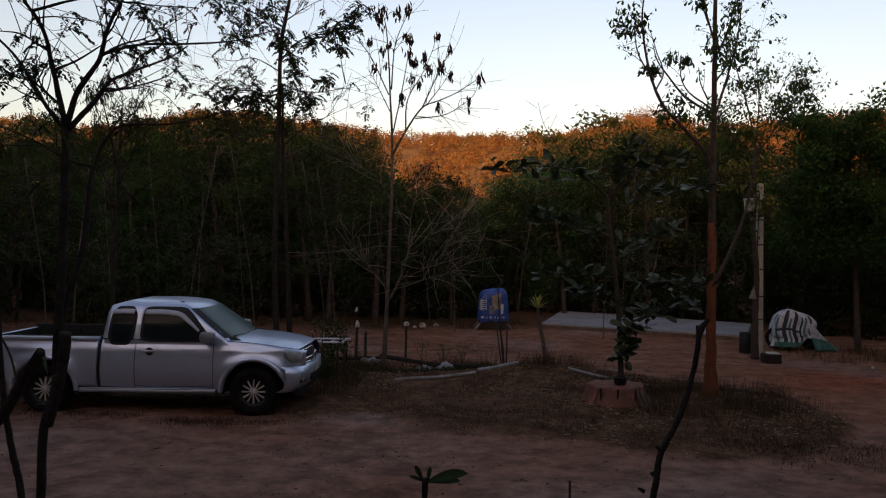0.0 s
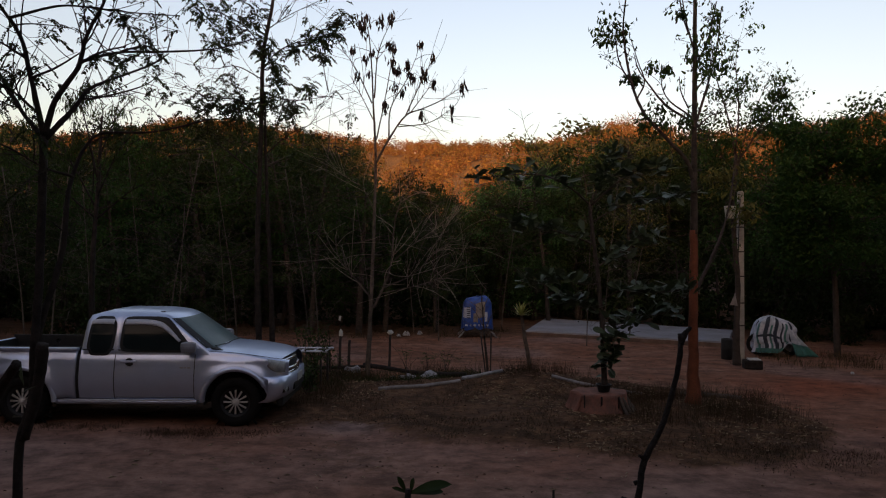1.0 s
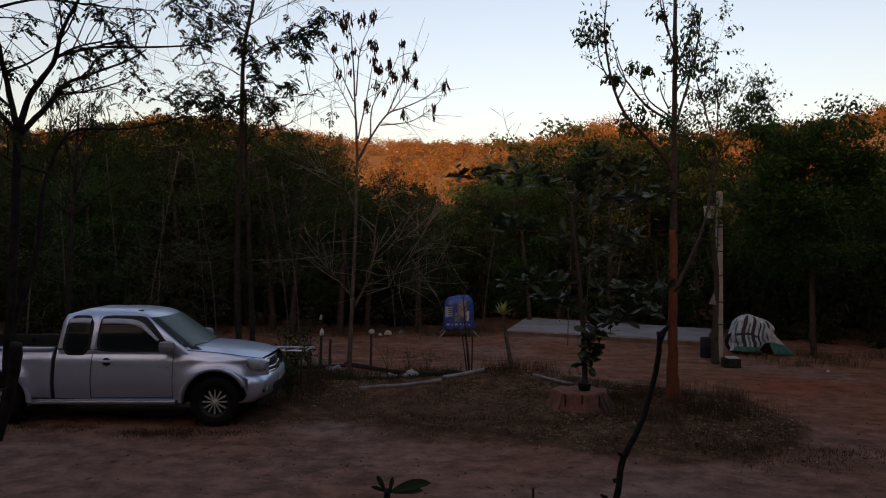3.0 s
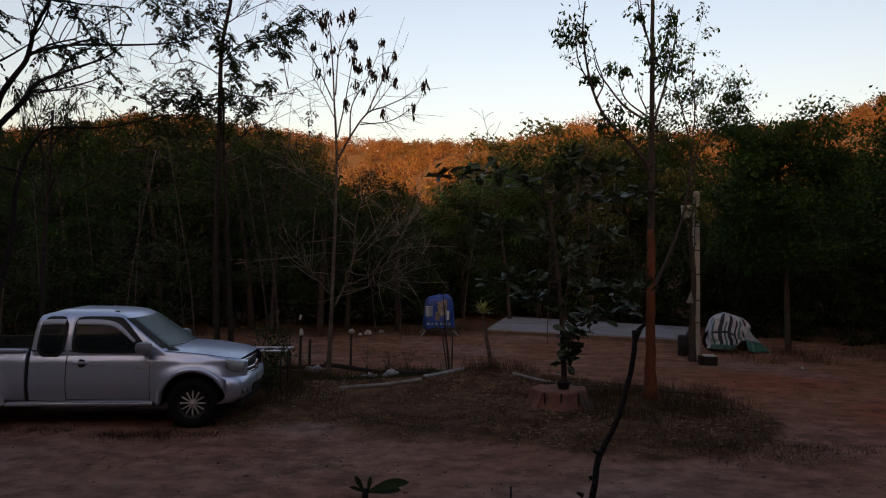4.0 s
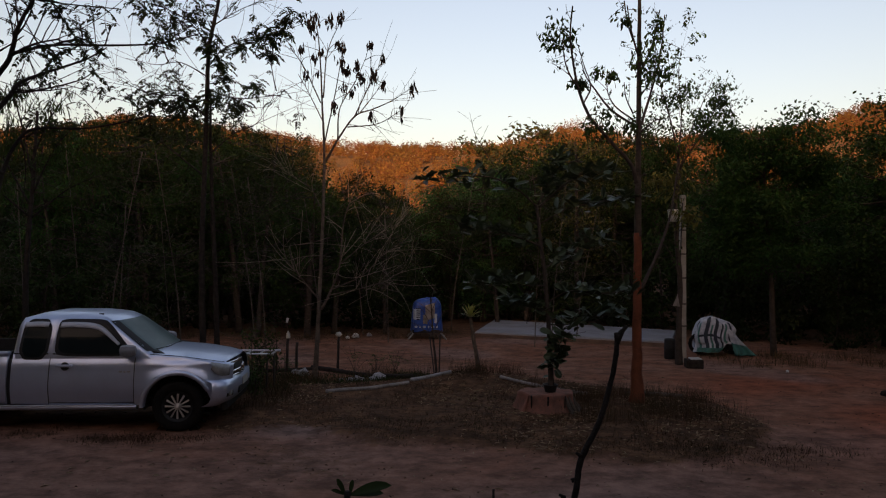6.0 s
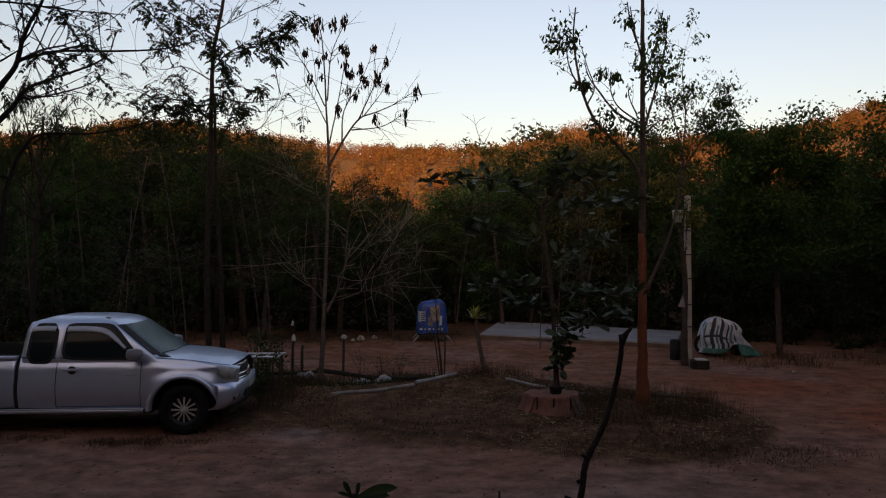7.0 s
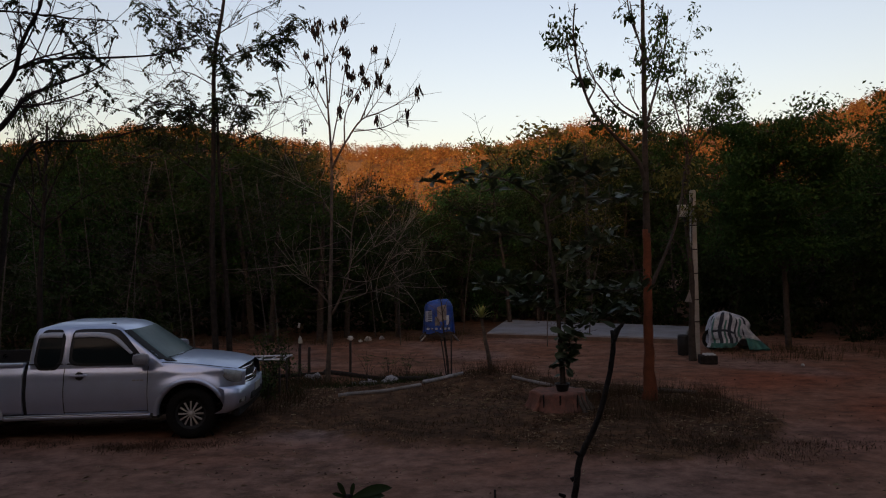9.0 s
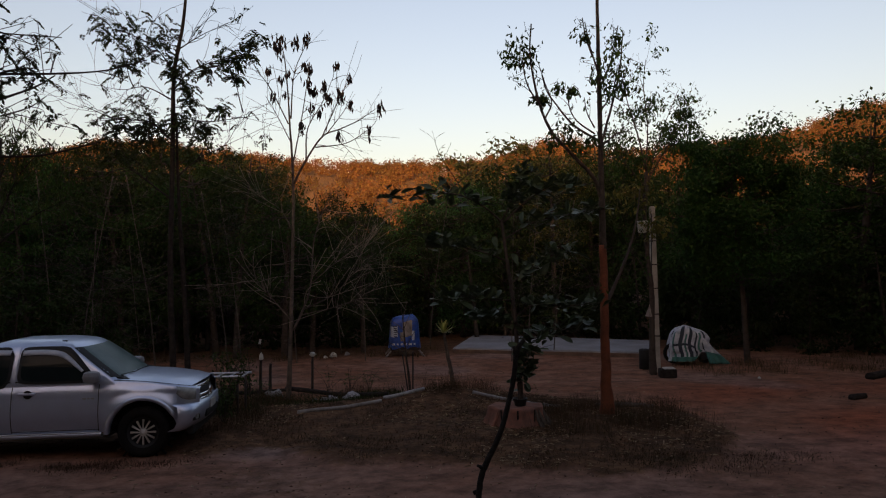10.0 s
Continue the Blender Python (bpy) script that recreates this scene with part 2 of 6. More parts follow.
def frond_arrays(roots, length, rng, pairs=8, droop=0.9, leaflet=0.32, aspect=0.42, rise=0.1):
    """Feathered leaves: an arching midrib with paired leaflets at each root."""
    n = len(roots)
    a = rng.uniform(0, 6.28, n)
    out = np.stack([np.cos(a), np.sin(a), rng.normal(rise, 0.35, n)], 1)
    far = length * rng.uniform(0.6, 1.25, n)
    base, way = [], []
    for k in range(pairs):
        u = 0.15 + 0.85 * k / (pairs - 1)
        c = roots + out * (far * u)[:, None] - np.stack([np.zeros(n), np.zeros(n), droop * far * u * u * 0.6], 1)
        tangent = out - np.array([0, 0, droop * 1.2 * u])
        across = np.stack([-np.sin(a), np.cos(a), np.zeros(n)], 1)
        for q in (-1, 1):
            base.append(c)
            way.append(across * q + tangent * 0.6 - (0, 0, 0.25) + rng.normal(0, 0.2, (n, 3)))
    return set_leaves(np.vstack(base), np.vstack(way), np.tile(far * leaflet, 2 * pairs), aspect, rng)


def obovate_arrays(base, way, size, rng, width=0.5):
    """Broad leaves, widest past the middle, folded on the midrib and curling at the tip."""
    n = len(base)
    way = way / (np.linalg.norm(way, axis=1)[:, None] + 1e-9)
    side = np.cross(way, rng.normal(0, 0.5, (n, 3)) + (0, 0, 1))
    side /= np.linalg.norm(side, axis=1)[:, None] + 1e-9
    up = np.cross(side, way)
    s = size * rng.uniform(0.65, 1.2, (n, 1))
    curl = rng.uniform(-0.12, 0.25, (n, 1))
    rows = []
    for u, w in ((0.0, 0.06), (0.3, 0.5), (0.55, 0.88), (0.75, 1.0), (0.92, 0.72), (1.0, 0.15)):
        c = base + way * s * u - up * s * curl * u * u
        h = side * s * width * 0.5 * w
        rows += [c - h + up * s * 0.05 * w, c, c + h + up * s * 0.05 * w]
    verts = np.stack(rows, 1).reshape(-1, 3)
    quad = [q for k in range(5) for q in ((3 * k, 3 * k + 1, 3 * k + 4, 3 * k + 3), (3 * k + 1, 3 * k + 2, 3 * k + 5, 3 * k + 4))]
    i = np.arange(n)[:, None, None] * 18
    return verts, (i + np.array(quad)).reshape(-1, 4).tolist()


def fast_mesh(name, verts, tris, mat, parent=None, label="", kind=""):
    me = bpy.data.meshes.new(name)
    me.from_pydata(verts.tolist(), [], tris if isinstance(tris, list) else tris.tolist())
    me.materials.append(mat)
    ob = new(name, me)
    if parent:
        ob.parent = parent
    return tagged(ob, label, kind=kind)


def twig_lines(lines, count, length, rng, rise=0.3, start=0.25, bend=0.5, thin=0.0025):
    """Thin side shoots that leave the given limbs; returns their centre lines."""
    made = []
    for _ in range(count):
        line = lines[rng.integers(len(lines))]
        k = int(rng.uniform(start, 1) * (len(line) - 1))
        p, r = line[k, :3], line[k, 3]
        way = line[min(k + 1, len(line) - 1), :3] - line[max(k - 1, 0), :3]
        way = way / (np.linalg.norm(way) + 1e-9) * 0.7 + rng.normal(0, 0.7, 3) + (0, 0, rise)
        way /= np.linalg.norm(way)
        far = length * rng.uniform(0.4, 1.2)
        turn = rng.normal(0, bend, 3)
        s = np.linspace(0, 1, 6)[:, None]
        c = p + way * far * s + turn * far * 0.5 * s**2
        made.append(np.hstack([c, np.linspace(min(r * 0.6, 0.006 + length * 0.004), thin, 6)[:, None]]))
    return made


# ---- ground: one sheet with the island mound, the wooded hill ahead and the ridge behind ----
def ease(a, b, v):
    s = np.clip((v - a) / (b - a), 0, 1)
    return s * s * (3 - 2 * s)


def waves(x, y, scale, seed):
    """Smooth, cheap value noise from a few turned sine fields, about -1 to 1."""
    rng = np.random.default_rng(seed)
    out = 0
    for k in range(6):
        a, ph, f = rng.uniform(0, 6.28), rng.uniform(0, 6.28), rng.uniform(0.6, 1.9) / scale
        out = out + np.sin((x * math.cos(a) + y * math.sin(a)) * f + ph + 1.3 * np.sin((x * math.sin(a) - y * math.cos(a)) * f * 0.7 + ph))
    return out / 3.2


def ridge(x):
    """Height of the wooded skyline ahead, along x at its crest."""
    b = x / 250.0
    return 38.5 + 6.5 * np.exp(-((b + 0.3) / 0.17) ** 2) + 4 * ease(0.4, 0.7, -b) + 8 * np.exp(-((b - 0.27) / 0.1) ** 2) + 5 * np.exp(-((b - 0.5) / 0.14) ** 2) + 24 * ease(0.5, 0.8, b)


def island(x, y):
    """How much of the dry planted island lies at a place, 0 to 1."""
    edge = 0.35 * waves(x, y, 0.9, 3) + 0.15 * waves(x, y, 0.3, 4)
    front = 9.35 - 0.36 * (x - 0.2) * (x > 0.2) * (x < 3.4) - 1.15 * (x >= 3.4) + 0.75 * (x < 0.2) * np.minimum(0.2 - x, 1.2) + 1.5 * ease(4.4, 6.2, x)
    back = 14.6 - 0.45 * np.abs(x - 1.2) * (x > 1.2)
    return ease(-0.25, 0.25, y - front + edge) * ease(-0.3, 0.3, back - y + 0.5 * edge) * ease(-0.3, 0.3, x + 2.1 + edge) * ease(-0.4, 0.4, 6.1 - x + edge)


def land(x, y):
    z = 0.018 * waves(x, y, 1.1, 1) + 0.007 * waves(x, y, 0.28, 2)
    z = z + island(x, y) * (0.06 + 0.03 * waves(x, y, 0.5, 5)) + 0.2 * np.exp(-(((x - 2.2) / 1.3) ** 2 + ((y - 13.7) / 0.8) ** 2))
    z = z - 0.1 * np.exp(-(((x + 0.5) / 1.1) ** 2 + ((y - 14.3) / 0.5) ** 2))
    rise = ease(75, 258, y)
    z = z + rise * (ridge(x * 250.0 / np.maximum(y, 120)) + 2.5 * waves(x, y, 26, 7)) + ease(60, 140, y) * 1.5 * waves(x, y, 17, 8)
    z = z - ease(258, 420, y) * ridge(x) * 0.7
    z = z + ease(-25, -170, y) * (33 + 5 * waves(x, y, 40, 9)) + 0.25 * waves(x, y, 14, 10) * ease(26, 40, y)
    return z


def spaced(lo, a, b, hi, step):
    inner = np.arange(a, b + step, step)
    up, down, d = [], [], step
    while (up[-1] if up else inner[-1]) < hi:
        d *= 1.13
        up.append((up[-1] if up else inner[-1]) + min(d, 40))
    d = step
    while (down[-1] if down else inner[0]) > lo:
        d *= 1.13
        down.append((down[-1] if down else inner[0]) - min(d, 40))
    return np.concatenate([down[::-1], inner, up])


gx, gy = spaced(-900, -8, 11, 900, 0.13), spaced(-700, 5.5, 18, 1100, 0.13)
mx, my = np.meshgrid(gx, gy)
gz = land(mx, my)
nx, ny = len(gx), len(gy)
cell = (np.arange(ny - 1)[:, None] * nx + np.arange(nx - 1)).reshape(-1, 1)
ground_faces = (cell + [0, 1, nx + 1, nx]).tolist()

GROUND = material("laterite_ground", (0.175, 0.070, 0.038), 0.95, second=(0.24, 0.122, 0.081), shine=0.1, scale=0.8, bump=0.9, bump_scale=7)
gn, gl = GROUND.node_tree.nodes, GROUND.node_tree.links
base = gn["Principled BSDF"]
soil = base.inputs["Base Color"].links[0].from_socket
cover = gn.new("ShaderNodeAttribute")
cover.attribute_name = "cover"
speck = gn.new("ShaderNodeTexNoise")
speck.inputs["Scale"].default_value, speck.inputs["Detail"].default_value, speck.inputs["Roughness"].default_value = 5.0, 8, 0.75
gl.new(gn["Texture Coordinate"].outputs["Object"], speck.inputs["Vector"])
tone = gn.new("ShaderNodeMix")
tone.data_type = "RGBA"
tone.inputs["A"].default_value, tone.inputs["B"].default_value = (0.036, 0.0175, 0.008, 1), (0.15, 0.077, 0.041, 1)
wide_tone = gn.new("ShaderNodeMapRange")
wide_tone.inputs["From Min"].default_value, wide_tone.inputs["From Max"].default_value = 0.36, 0.66
gl.new(speck.outputs["Fac"], wide_tone.inputs["Value"])
gl.new(wide_tone.outputs[0], tone.inputs["Factor"])
edge = gn.new("ShaderNodeMath")
edge.operation = "MULTIPLY_ADD"
edge.inputs[1].default_value = 2.2
gl.new(speck.outputs["Fac"], edge.inputs[0])
gl.new(cover.outputs["Fac"], edge.inputs[2])
sharp = gn.new("ShaderNodeMapRange")
sharp.inputs["From Min"].default_value, sharp.inputs["From Max"].default_value = 1.35, 1.95
gl.new(edge.outputs[0], sharp.inputs["Value"])
over = gn.new("ShaderNodeMix")
over.data_type = "RGBA"
gl.new(sharp.outputs[0], over.inputs["Factor"])
gl.new(soil, over.inputs["A"])
gl.new(tone.outputs["Result"], over.inputs["B"])
wood = gn.new("ShaderNodeAttribute")
wood.attribute_name = "hillside"
dry = gn.new("ShaderNodeMix")
dry.data_type = "RGBA"
dry.inputs["B"].default_value = (0.16, 0.10, 0.045, 1)
gl.new(wood.outputs["Fac"], dry.inputs["Factor"])
gl.new(over.outputs["Result"], dry.inputs["A"])
red = gn.new("ShaderNodeAttribute")
red.attribute_name = "laterite"
bare = gn.new("ShaderNodeMix")
bare.data_type = "RGBA"
bare.inputs["B"].default_value = (0.25, 0.075, 0.038, 1)
gl.new(red.outputs["Fac"], bare.inputs["Factor"])
gl.new(soil, bare.inputs["A"])
soil = bare.outputs["Result"]
pale = gn.new("ShaderNodeAttribute")
pale.attribute_name = "sand"
sandy = gn.new("ShaderNodeMix")
sandy.data_type = "RGBA"
sandy.inputs["B"].default_value = (0.225, 0.148, 0.125, 1)
gl.new(pale.outputs["Fac"], sandy.inputs["Factor"])
gl.new(soil, sandy.inputs["A"])
gl.new(sandy.outputs["Result"], over.inputs["A"])
# damp and trodden stains, in patches and streaks along the tracks
stain, streak = gn.new("ShaderNodeTexNoise"), gn.new("ShaderNodeMapping")
streak.inputs["Scale"].default_value = (0.85, 1.1, 1.0)
stain.inputs["Scale"].default_value, stain.inputs["Detail"].default_value, stain.inputs["Roughness"].default_value = 2.3, 10, 0.74
gl.new(gn["Texture Coordinate"].outputs["Object"], streak.inputs["Vector"])
gl.new(streak.outputs[0], stain.inputs["Vector"])
depth = gn.new("ShaderNodeMapRange")
depth.inputs["From Min"].default_value, depth.inputs["From Max"].default_value = 0.38, 0.62
depth.inputs["To Min"].default_value, depth.inputs["To Max"].default_value = 0.5, 1.25
gl.new(stain.outputs["Fac"], depth.inputs["Value"])
worn = gn.new("ShaderNodeMix")
worn.data_type, worn.blend_type = "RGBA", "MULTIPLY"
worn.inputs["Factor"].default_value = 1.0
gl.new(dry.outputs["Result"], worn.inputs["A"])
gl.new(depth.outputs[0], worn.inputs["B"])
gl.new(worn.outputs["Result"], base.inputs["Base Color"])

ground = mesh_object("ground", np.stack([mx, my, gz], -1).reshape(-1, 3), ground_faces, GROUND, label="red laterite ground with sandy tracks and leaf litter")
tagged(ground, category="ground", kind="structure")


def covering(x, y):
    """Litter and grass: the island, patches beside the track, and the floor of the wood."""
    c = island(x, y)
    c = np.maximum(c, 0.85 * ease(20.0, 23.5, y + 0.5 * waves(x, y, 2, 12)))
    c = np.maximum(c, 0.8 * ease(-0.5, 0.5, 0.55 - np.hypot((x + 3.1) / 1.0, (y - 9.65) / 0.28) + 0.3 * waves(x, y, 0.4, 13)))
    c = np.maximum(c, 0.7 * ease(0.0, 0.9, waves(x, y, 1.6, 14) - 0.35) * ease(16.2, 17.5, y) * ease(5.5, 7, x))
    c = np.maximum(c, 0.75 * ease(-1.2, -2.6, x) * ease(10.6, 11.4, y) * ease(17.2, 15.5, y))
    c = np.maximum(c, 0.5 * ease(0.1, 1.0, waves(x, y, 1.2, 15) - 0.2) * ease(6.5, 8.5, x))
    return np.maximum(c, 0.45 * ease(0.3, 1.2, waves(x, y, 0.8, 16)))


for key, values in (("sand", 0.8 * ease(10.6, 8.6, my) * (0.55 + 0.45 * waves(mx, my, 1.3, 51)) + 0.9 * np.exp(-(((mx + 0.9) / 0.9) ** 2 + ((my - 10.2) / 0.5) ** 2)) + 0.5 * ease(0.2, 0.9, waves(mx, my, 1.0, 52)) * ease(12, 14, my)), ("laterite", np.clip(ease(5.5, 8.5, mx) * ease(6.5, 9, my) * ease(15.5, 13, my) * (0.75 + 0.6 * waves(mx, my, 1.1, 53)), 0, 1)), ("cover", covering(mx, my)), ("hillside", ease(60, 110, my) + ease(-20, -60, my))):
    layer = ground.data.attributes.new(key, "FLOAT", "POINT")
    layer.data.foreach_set("value", values.reshape(-1).astype(np.float32))


def height(x, y):
    return float(land(np.array([float(x)]), np.array([float(y)]))[0])


# ---- trees that can be told apart ----
tree_now = {}


def start_tree(name, label, bark, at, group=""):
    """Begins a tree at its foot; the boughs that follow belong to it. Their points are in the world."""
    foot = Vector((at[0], at[1], height(*at) - 0.03))
    root = tagged(new(name), label, "tree", group)
    root.location = foot
    tree_now.update(root=root, foot=np.array(foot), bark=bark, lines=[], seed=len(bpy.data.objects))
    return root


def bough(name, points, bark=None, label=""):
    tree_now["seed"] += 1
    local = [(x - tree_now["foot"][0], y - tree_now["foot"][1], z - tree_now["foot"][2], r) for x, y, z, r in points]
    if name in ("trunk", "lower_trunk") and local[0][2] > -0.05 and local[0][2] < 0.6:
        local[0] = (local[0][0], local[0][1], -0.05, local[0][3] * 1.25)
    line = spline(local, 6)
    if name != "cut_limb":
        tree_now["lines"].append(line)
    v, f = tube_arrays(line, 9 if "trunk" in name else 7, 0.10, np.random.default_rng(tree_now["seed"]))
    return mesh_object(name, v, f, bark or tree_now["bark"], tree_now["root"], label)


def shoots(count, length, seed, skip=1, rise=0.3, bend=0.5, again=0, thin=0.0025, bark=None):
    """Twigs on the boughs so far, in one mesh; returns the twig lines."""
    rng = np.random.default_rng(seed)
    lines = tree_now["lines"][skip:] or tree_now["lines"]
    made = twig_lines(lines, count, length, rng, rise, 0.25, bend, thin)
    if again:
        made += twig_lines(made, again, length * 0.55, rng, rise, 0.3, bend, thin * 0.8)
    v, f = joined([tube_arrays(m, 4) for m in made])
    tagged(mesh_object("twig_spray", v, f, bark or tree_now["bark"], tree_now["root"]), kind="stuff")
    return made


def foliage(centres, size, mat, seed, droop=0.4, aspect=0.42, name="leaves", label="", spread=1.0):
    rng = np.random.default_rng(seed)
    v, t = leaf_arrays(np.asarray(centres), size, rng, droop, aspect, spread)
    return fast_mesh(name, v, t, mat, tree_now["root"], label)


def round_ends(lines, per, radius, seed, back=0.35):
    """Leaf bases in clumps about the outer parts of the lines."""
    rng = np.random.default_rng(seed)
    out = []
    for line in lines:
        k = rng.uniform(1 - back, 1, per) * (len(line) - 1)
        p = line[k.astype(int), :3]
        out.append(p + rng.normal(0, radius, (per, 3)) * (1, 1, 0.8))
    return np.vstack(out)


def clump_at(places, per, radius, seed):
    """Leaf bases in loose clumps about world places (x, y, z, size)."""
    rng = np.random.default_rng(seed)
    out = []
    for x, y, z, s in places:
        for _ in range(7):
            c = np.array([x, y, z]) - tree_now["foot"] + rng.normal(0, 0.42 * s, 3)
            out.append(c + rng.normal(0, radius * s, (per // 7 + 1, 3)) * (1, 1, 0.6))
    return np.vstack(out)


def fronds(roots, length, mat, seed, pairs=8, droop=0.9, leaflet=0.32, aspect=0.42, name="leaves"):
    v, t = frond_arrays(np.asarray(roots), length, np.random.default_rng(seed), pairs, droop, leaflet, aspect)
    return fast_mesh(name, v, t, mat, tree_now["root"])


def near(places, per, seed):
    """Frond roots scattered about world places (x, y, z, spread)."""
    rng = np.random.default_rng(seed)
    return np.vstack([np.array([x, y, z]) - tree_now["foot"] + rng.normal(0, s, (per, 3)) for x, y, z, s in places])


start_tree("slender_tree", "slender dark tree with forked bare boughs, before the pickup", BARK_DARK, (-3.3, 5.75))
bough("trunk", [(-3.36, 5.75, -0.16, 0.04), (-3.33, 5.74, 0.31, 0.039), (-3.31, 5.74, 0.91, 0.038), (-3.21, 5.73, 1.26, 0.037), (-3.19, 5.72, 1.71, 0.036), (-3.15, 5.71, 2.31, 0.035), (-3.14, 5.71, 2.95, 0.035), (-3.12, 5.7, 3.55, 0.034)])
bough("branch", [(-3.12, 5.7, 3.53, 0.026), (-3.18, 5.6, 4.01, 0.02), (-3.21, 5.5, 4.32, 0.016), (-3.33, 5.4, 4.56, 0.012), (-3.35, 5.3, 4.71, 0.008)])
bough("branch", [(-3.13, 5.7, 3.53, 0.026), (-3.25, 5.78, 3.63, 0.021), (-3.42, 5.85, 3.81, 0.017), (-3.69, 5.92, 4.19, 0.013), (-3.94, 6, 4.42, 0.01)])
bough("branch", [(-3.12, 5.7, 3.53, 0.03), (-3.01, 5.66, 3.83, 0.024), (-2.8, 5.62, 4.11, 0.02), (-2.71, 5.58, 4.37, 0.016), (-2.56, 5.54, 4.62, 0.012), (-2.48, 5.5, 4.8, 0.009)])
bough("branch", [(-3.11, 5.7, 3.52, 0.027), (-2.94, 5.84, 3.81, 0.021), (-2.9, 5.98, 4, 0.017), (-2.77, 6.12, 4.13, 0.013), (-2.48, 6.26, 4.3, 0.009), (-2.34, 6.4, 4.46, 0.006)])
bough("branch", [(-2.75, 5.6, 4.16, 0.016), (-2.51, 5.72, 4.27, 0.012), (-2.14, 5.85, 4.32, 0.01), (-1.74, 5.97, 4.39, 0.007), (-1.42, 6.1, 4.53, 0.005)])
bough("branch", [(-2.77, 5.6, 4.14, 0.014), (-2.58, 5.55, 4.22, 0.009), (-2.35, 5.5, 4.26, 0.006)])
bough("branch", [(-3.12, 5.5, 3.99, 0.012), (-2.88, 5.4, 4.04, 0.009), (-2.64, 5.3, 4.13, 0.006), (-2.48, 5.2, 4.18, 0.004)])
bough("branch", [(-3.24, 5.4, 4.45, 0.013), (-2.94, 5.5, 4.58, 0.01), (-2.77, 5.6, 4.62, 0.008), (-2.41, 5.7, 4.61, 0.006), (-2.03, 5.8, 4.62, 0.004)])
bough("branch", [(-2.89, 5.9, 3.91, 0.013), (-2.81, 6.03, 3.95, 0.009), (-2.49, 6.17, 4.09, 0.006), (-2.37, 6.3, 4.24, 0.004)])
bough("branch", [(-3.17, 5.5, 4.15, 0.01), (-3.3, 5.35, 4.24, 0.007), (-3.39, 5.2, 4.22, 0.004)])
bough("branch", [(-3.18, 5.7, 3.74, 0.013), (-3.33, 5.55, 3.9, 0.008), (-3.52, 5.4, 3.93, 0.005)])
bough("branch", [(-3.19, 5.72, 1.71, 0.034), (-3.14, 5.79, 2.05, 0.029), (-3.04, 5.87, 2.56, 0.025), (-3.04, 5.94, 3.02, 0.021), (-3.02, 6.01, 3.28, 0.018), (-2.95, 6.08, 3.52, 0.015), (-2.83, 6.16, 3.65, 0.012), (-2.4, 6.23, 3.68, 0.009), (-1.89, 6.3, 3.82, 0.006)])
bough("branch", [(-2.92, 5.8, 3.21, 0.014), (-3.11, 5.7, 3.27, 0.01), (-3.35, 5.6, 3.42, 0.007), (-3.58, 5.5, 3.52, 0.005)])
bough("cut_limb", [(-3.26, 5.72, 0.96, 0.04), (-3.16, 5.68, 1.27, 0.044), (-3.09, 5.64, 1.53, 0.047), (-3.05, 5.6, 1.78, 0.05)])
tw = shoots(95, 0.5, 11, 1, 0.25, 0.55, 90)
fronds(round_ends(tw[::2], 2, 0.01, 12, 0.5), 0.11, LEAF_DARK, 13, 9, 1.1, 0.34, 0.5)
fronds(round_ends(tw[1::6], 2, 0.015, 14, 0.3), 0.15, LEAF_DARK, 15, 9, 1.3, 0.34, 0.5)

start_tree("cut_back_tree", "dark cut-back stem with a stub", BARK_DARK, (-3.2, 5.2))
bough("trunk", [(-3.11, 5.2, -0.08, 0.03), (-3.17, 5.2, 0.56, 0.027), (-3.24, 5.2, 0.87, 0.026), (-3.29, 5.2, 1.14, 0.024), (-3.34, 5.2, 1.55, 0.022), (-3.37, 5.2, 1.96, 0.021), (-3.41, 5.2, 2.32, 0.019), (-3.47, 5.2, 2.77, 0.018)])
bough("cut_limb", [(-3.43, 5.2, 1.05, 0.05), (-3.21, 5.1, 1.28, 0.044), (-3.02, 5, 1.54, 0.039), (-2.85, 4.9, 1.73, 0.035)])
bough("branch", [(-3.27, 5.1, 1.79, 0.01), (-3.14, 5, 1.68, 0.008), (-3.01, 4.9, 1.44, 0.006)])
bough("branch", [(-3.35, 5.2, 2.14, 0.012), (-3.26, 5.2, 2.37, 0.007), (-3.19, 5.2, 2.64, 0.004)])
foliage(np.array([[0.35, -0.2, 1.55], [0.32, -0.2, 1.5], [0.2, -0.1, 1.3]]), 0.16, LEAF_BIG, 16, -0.6, 0.4)

start_tree("pod_tree", "thin bare tree hung with dark seed pods", BARK_PALE, (-1.18, 14.6))
bough("trunk", [(-1.18, 14.6, -0.03, 0.053), (-1.13, 14.6, 0.94, 0.045), (-1.09, 14.6, 2.16, 0.039), (-1.06, 14.6, 3.25, 0.034), (-1.04, 14.6, 4.41, 0.029), (-1.07, 14.6, 5.28, 0.024), (-1.1, 14.6, 5.7, 0.02), (-1.14, 14.6, 6.51, 0.016), (-1.21, 14.6, 7.26, 0.012), (-1.31, 14.6, 7.62, 0.007)])
bough("branch", [(-1.04, 14.6, 4.52, 0.028), (-0.71, 14.48, 5.09, 0.022), (-0.39, 14.36, 5.5, 0.017), (-0.02, 14.24, 5.63, 0.013), (0.35, 14.12, 5.78, 0.01), (0.73, 14, 6.01, 0.006)])
bough("branch", [(-0.76, 14.5, 5.03, 0.019), (-0.73, 14.63, 5.71, 0.013), (-0.41, 14.77, 6.34, 0.009), (-0.19, 14.9, 6.92, 0.006)])
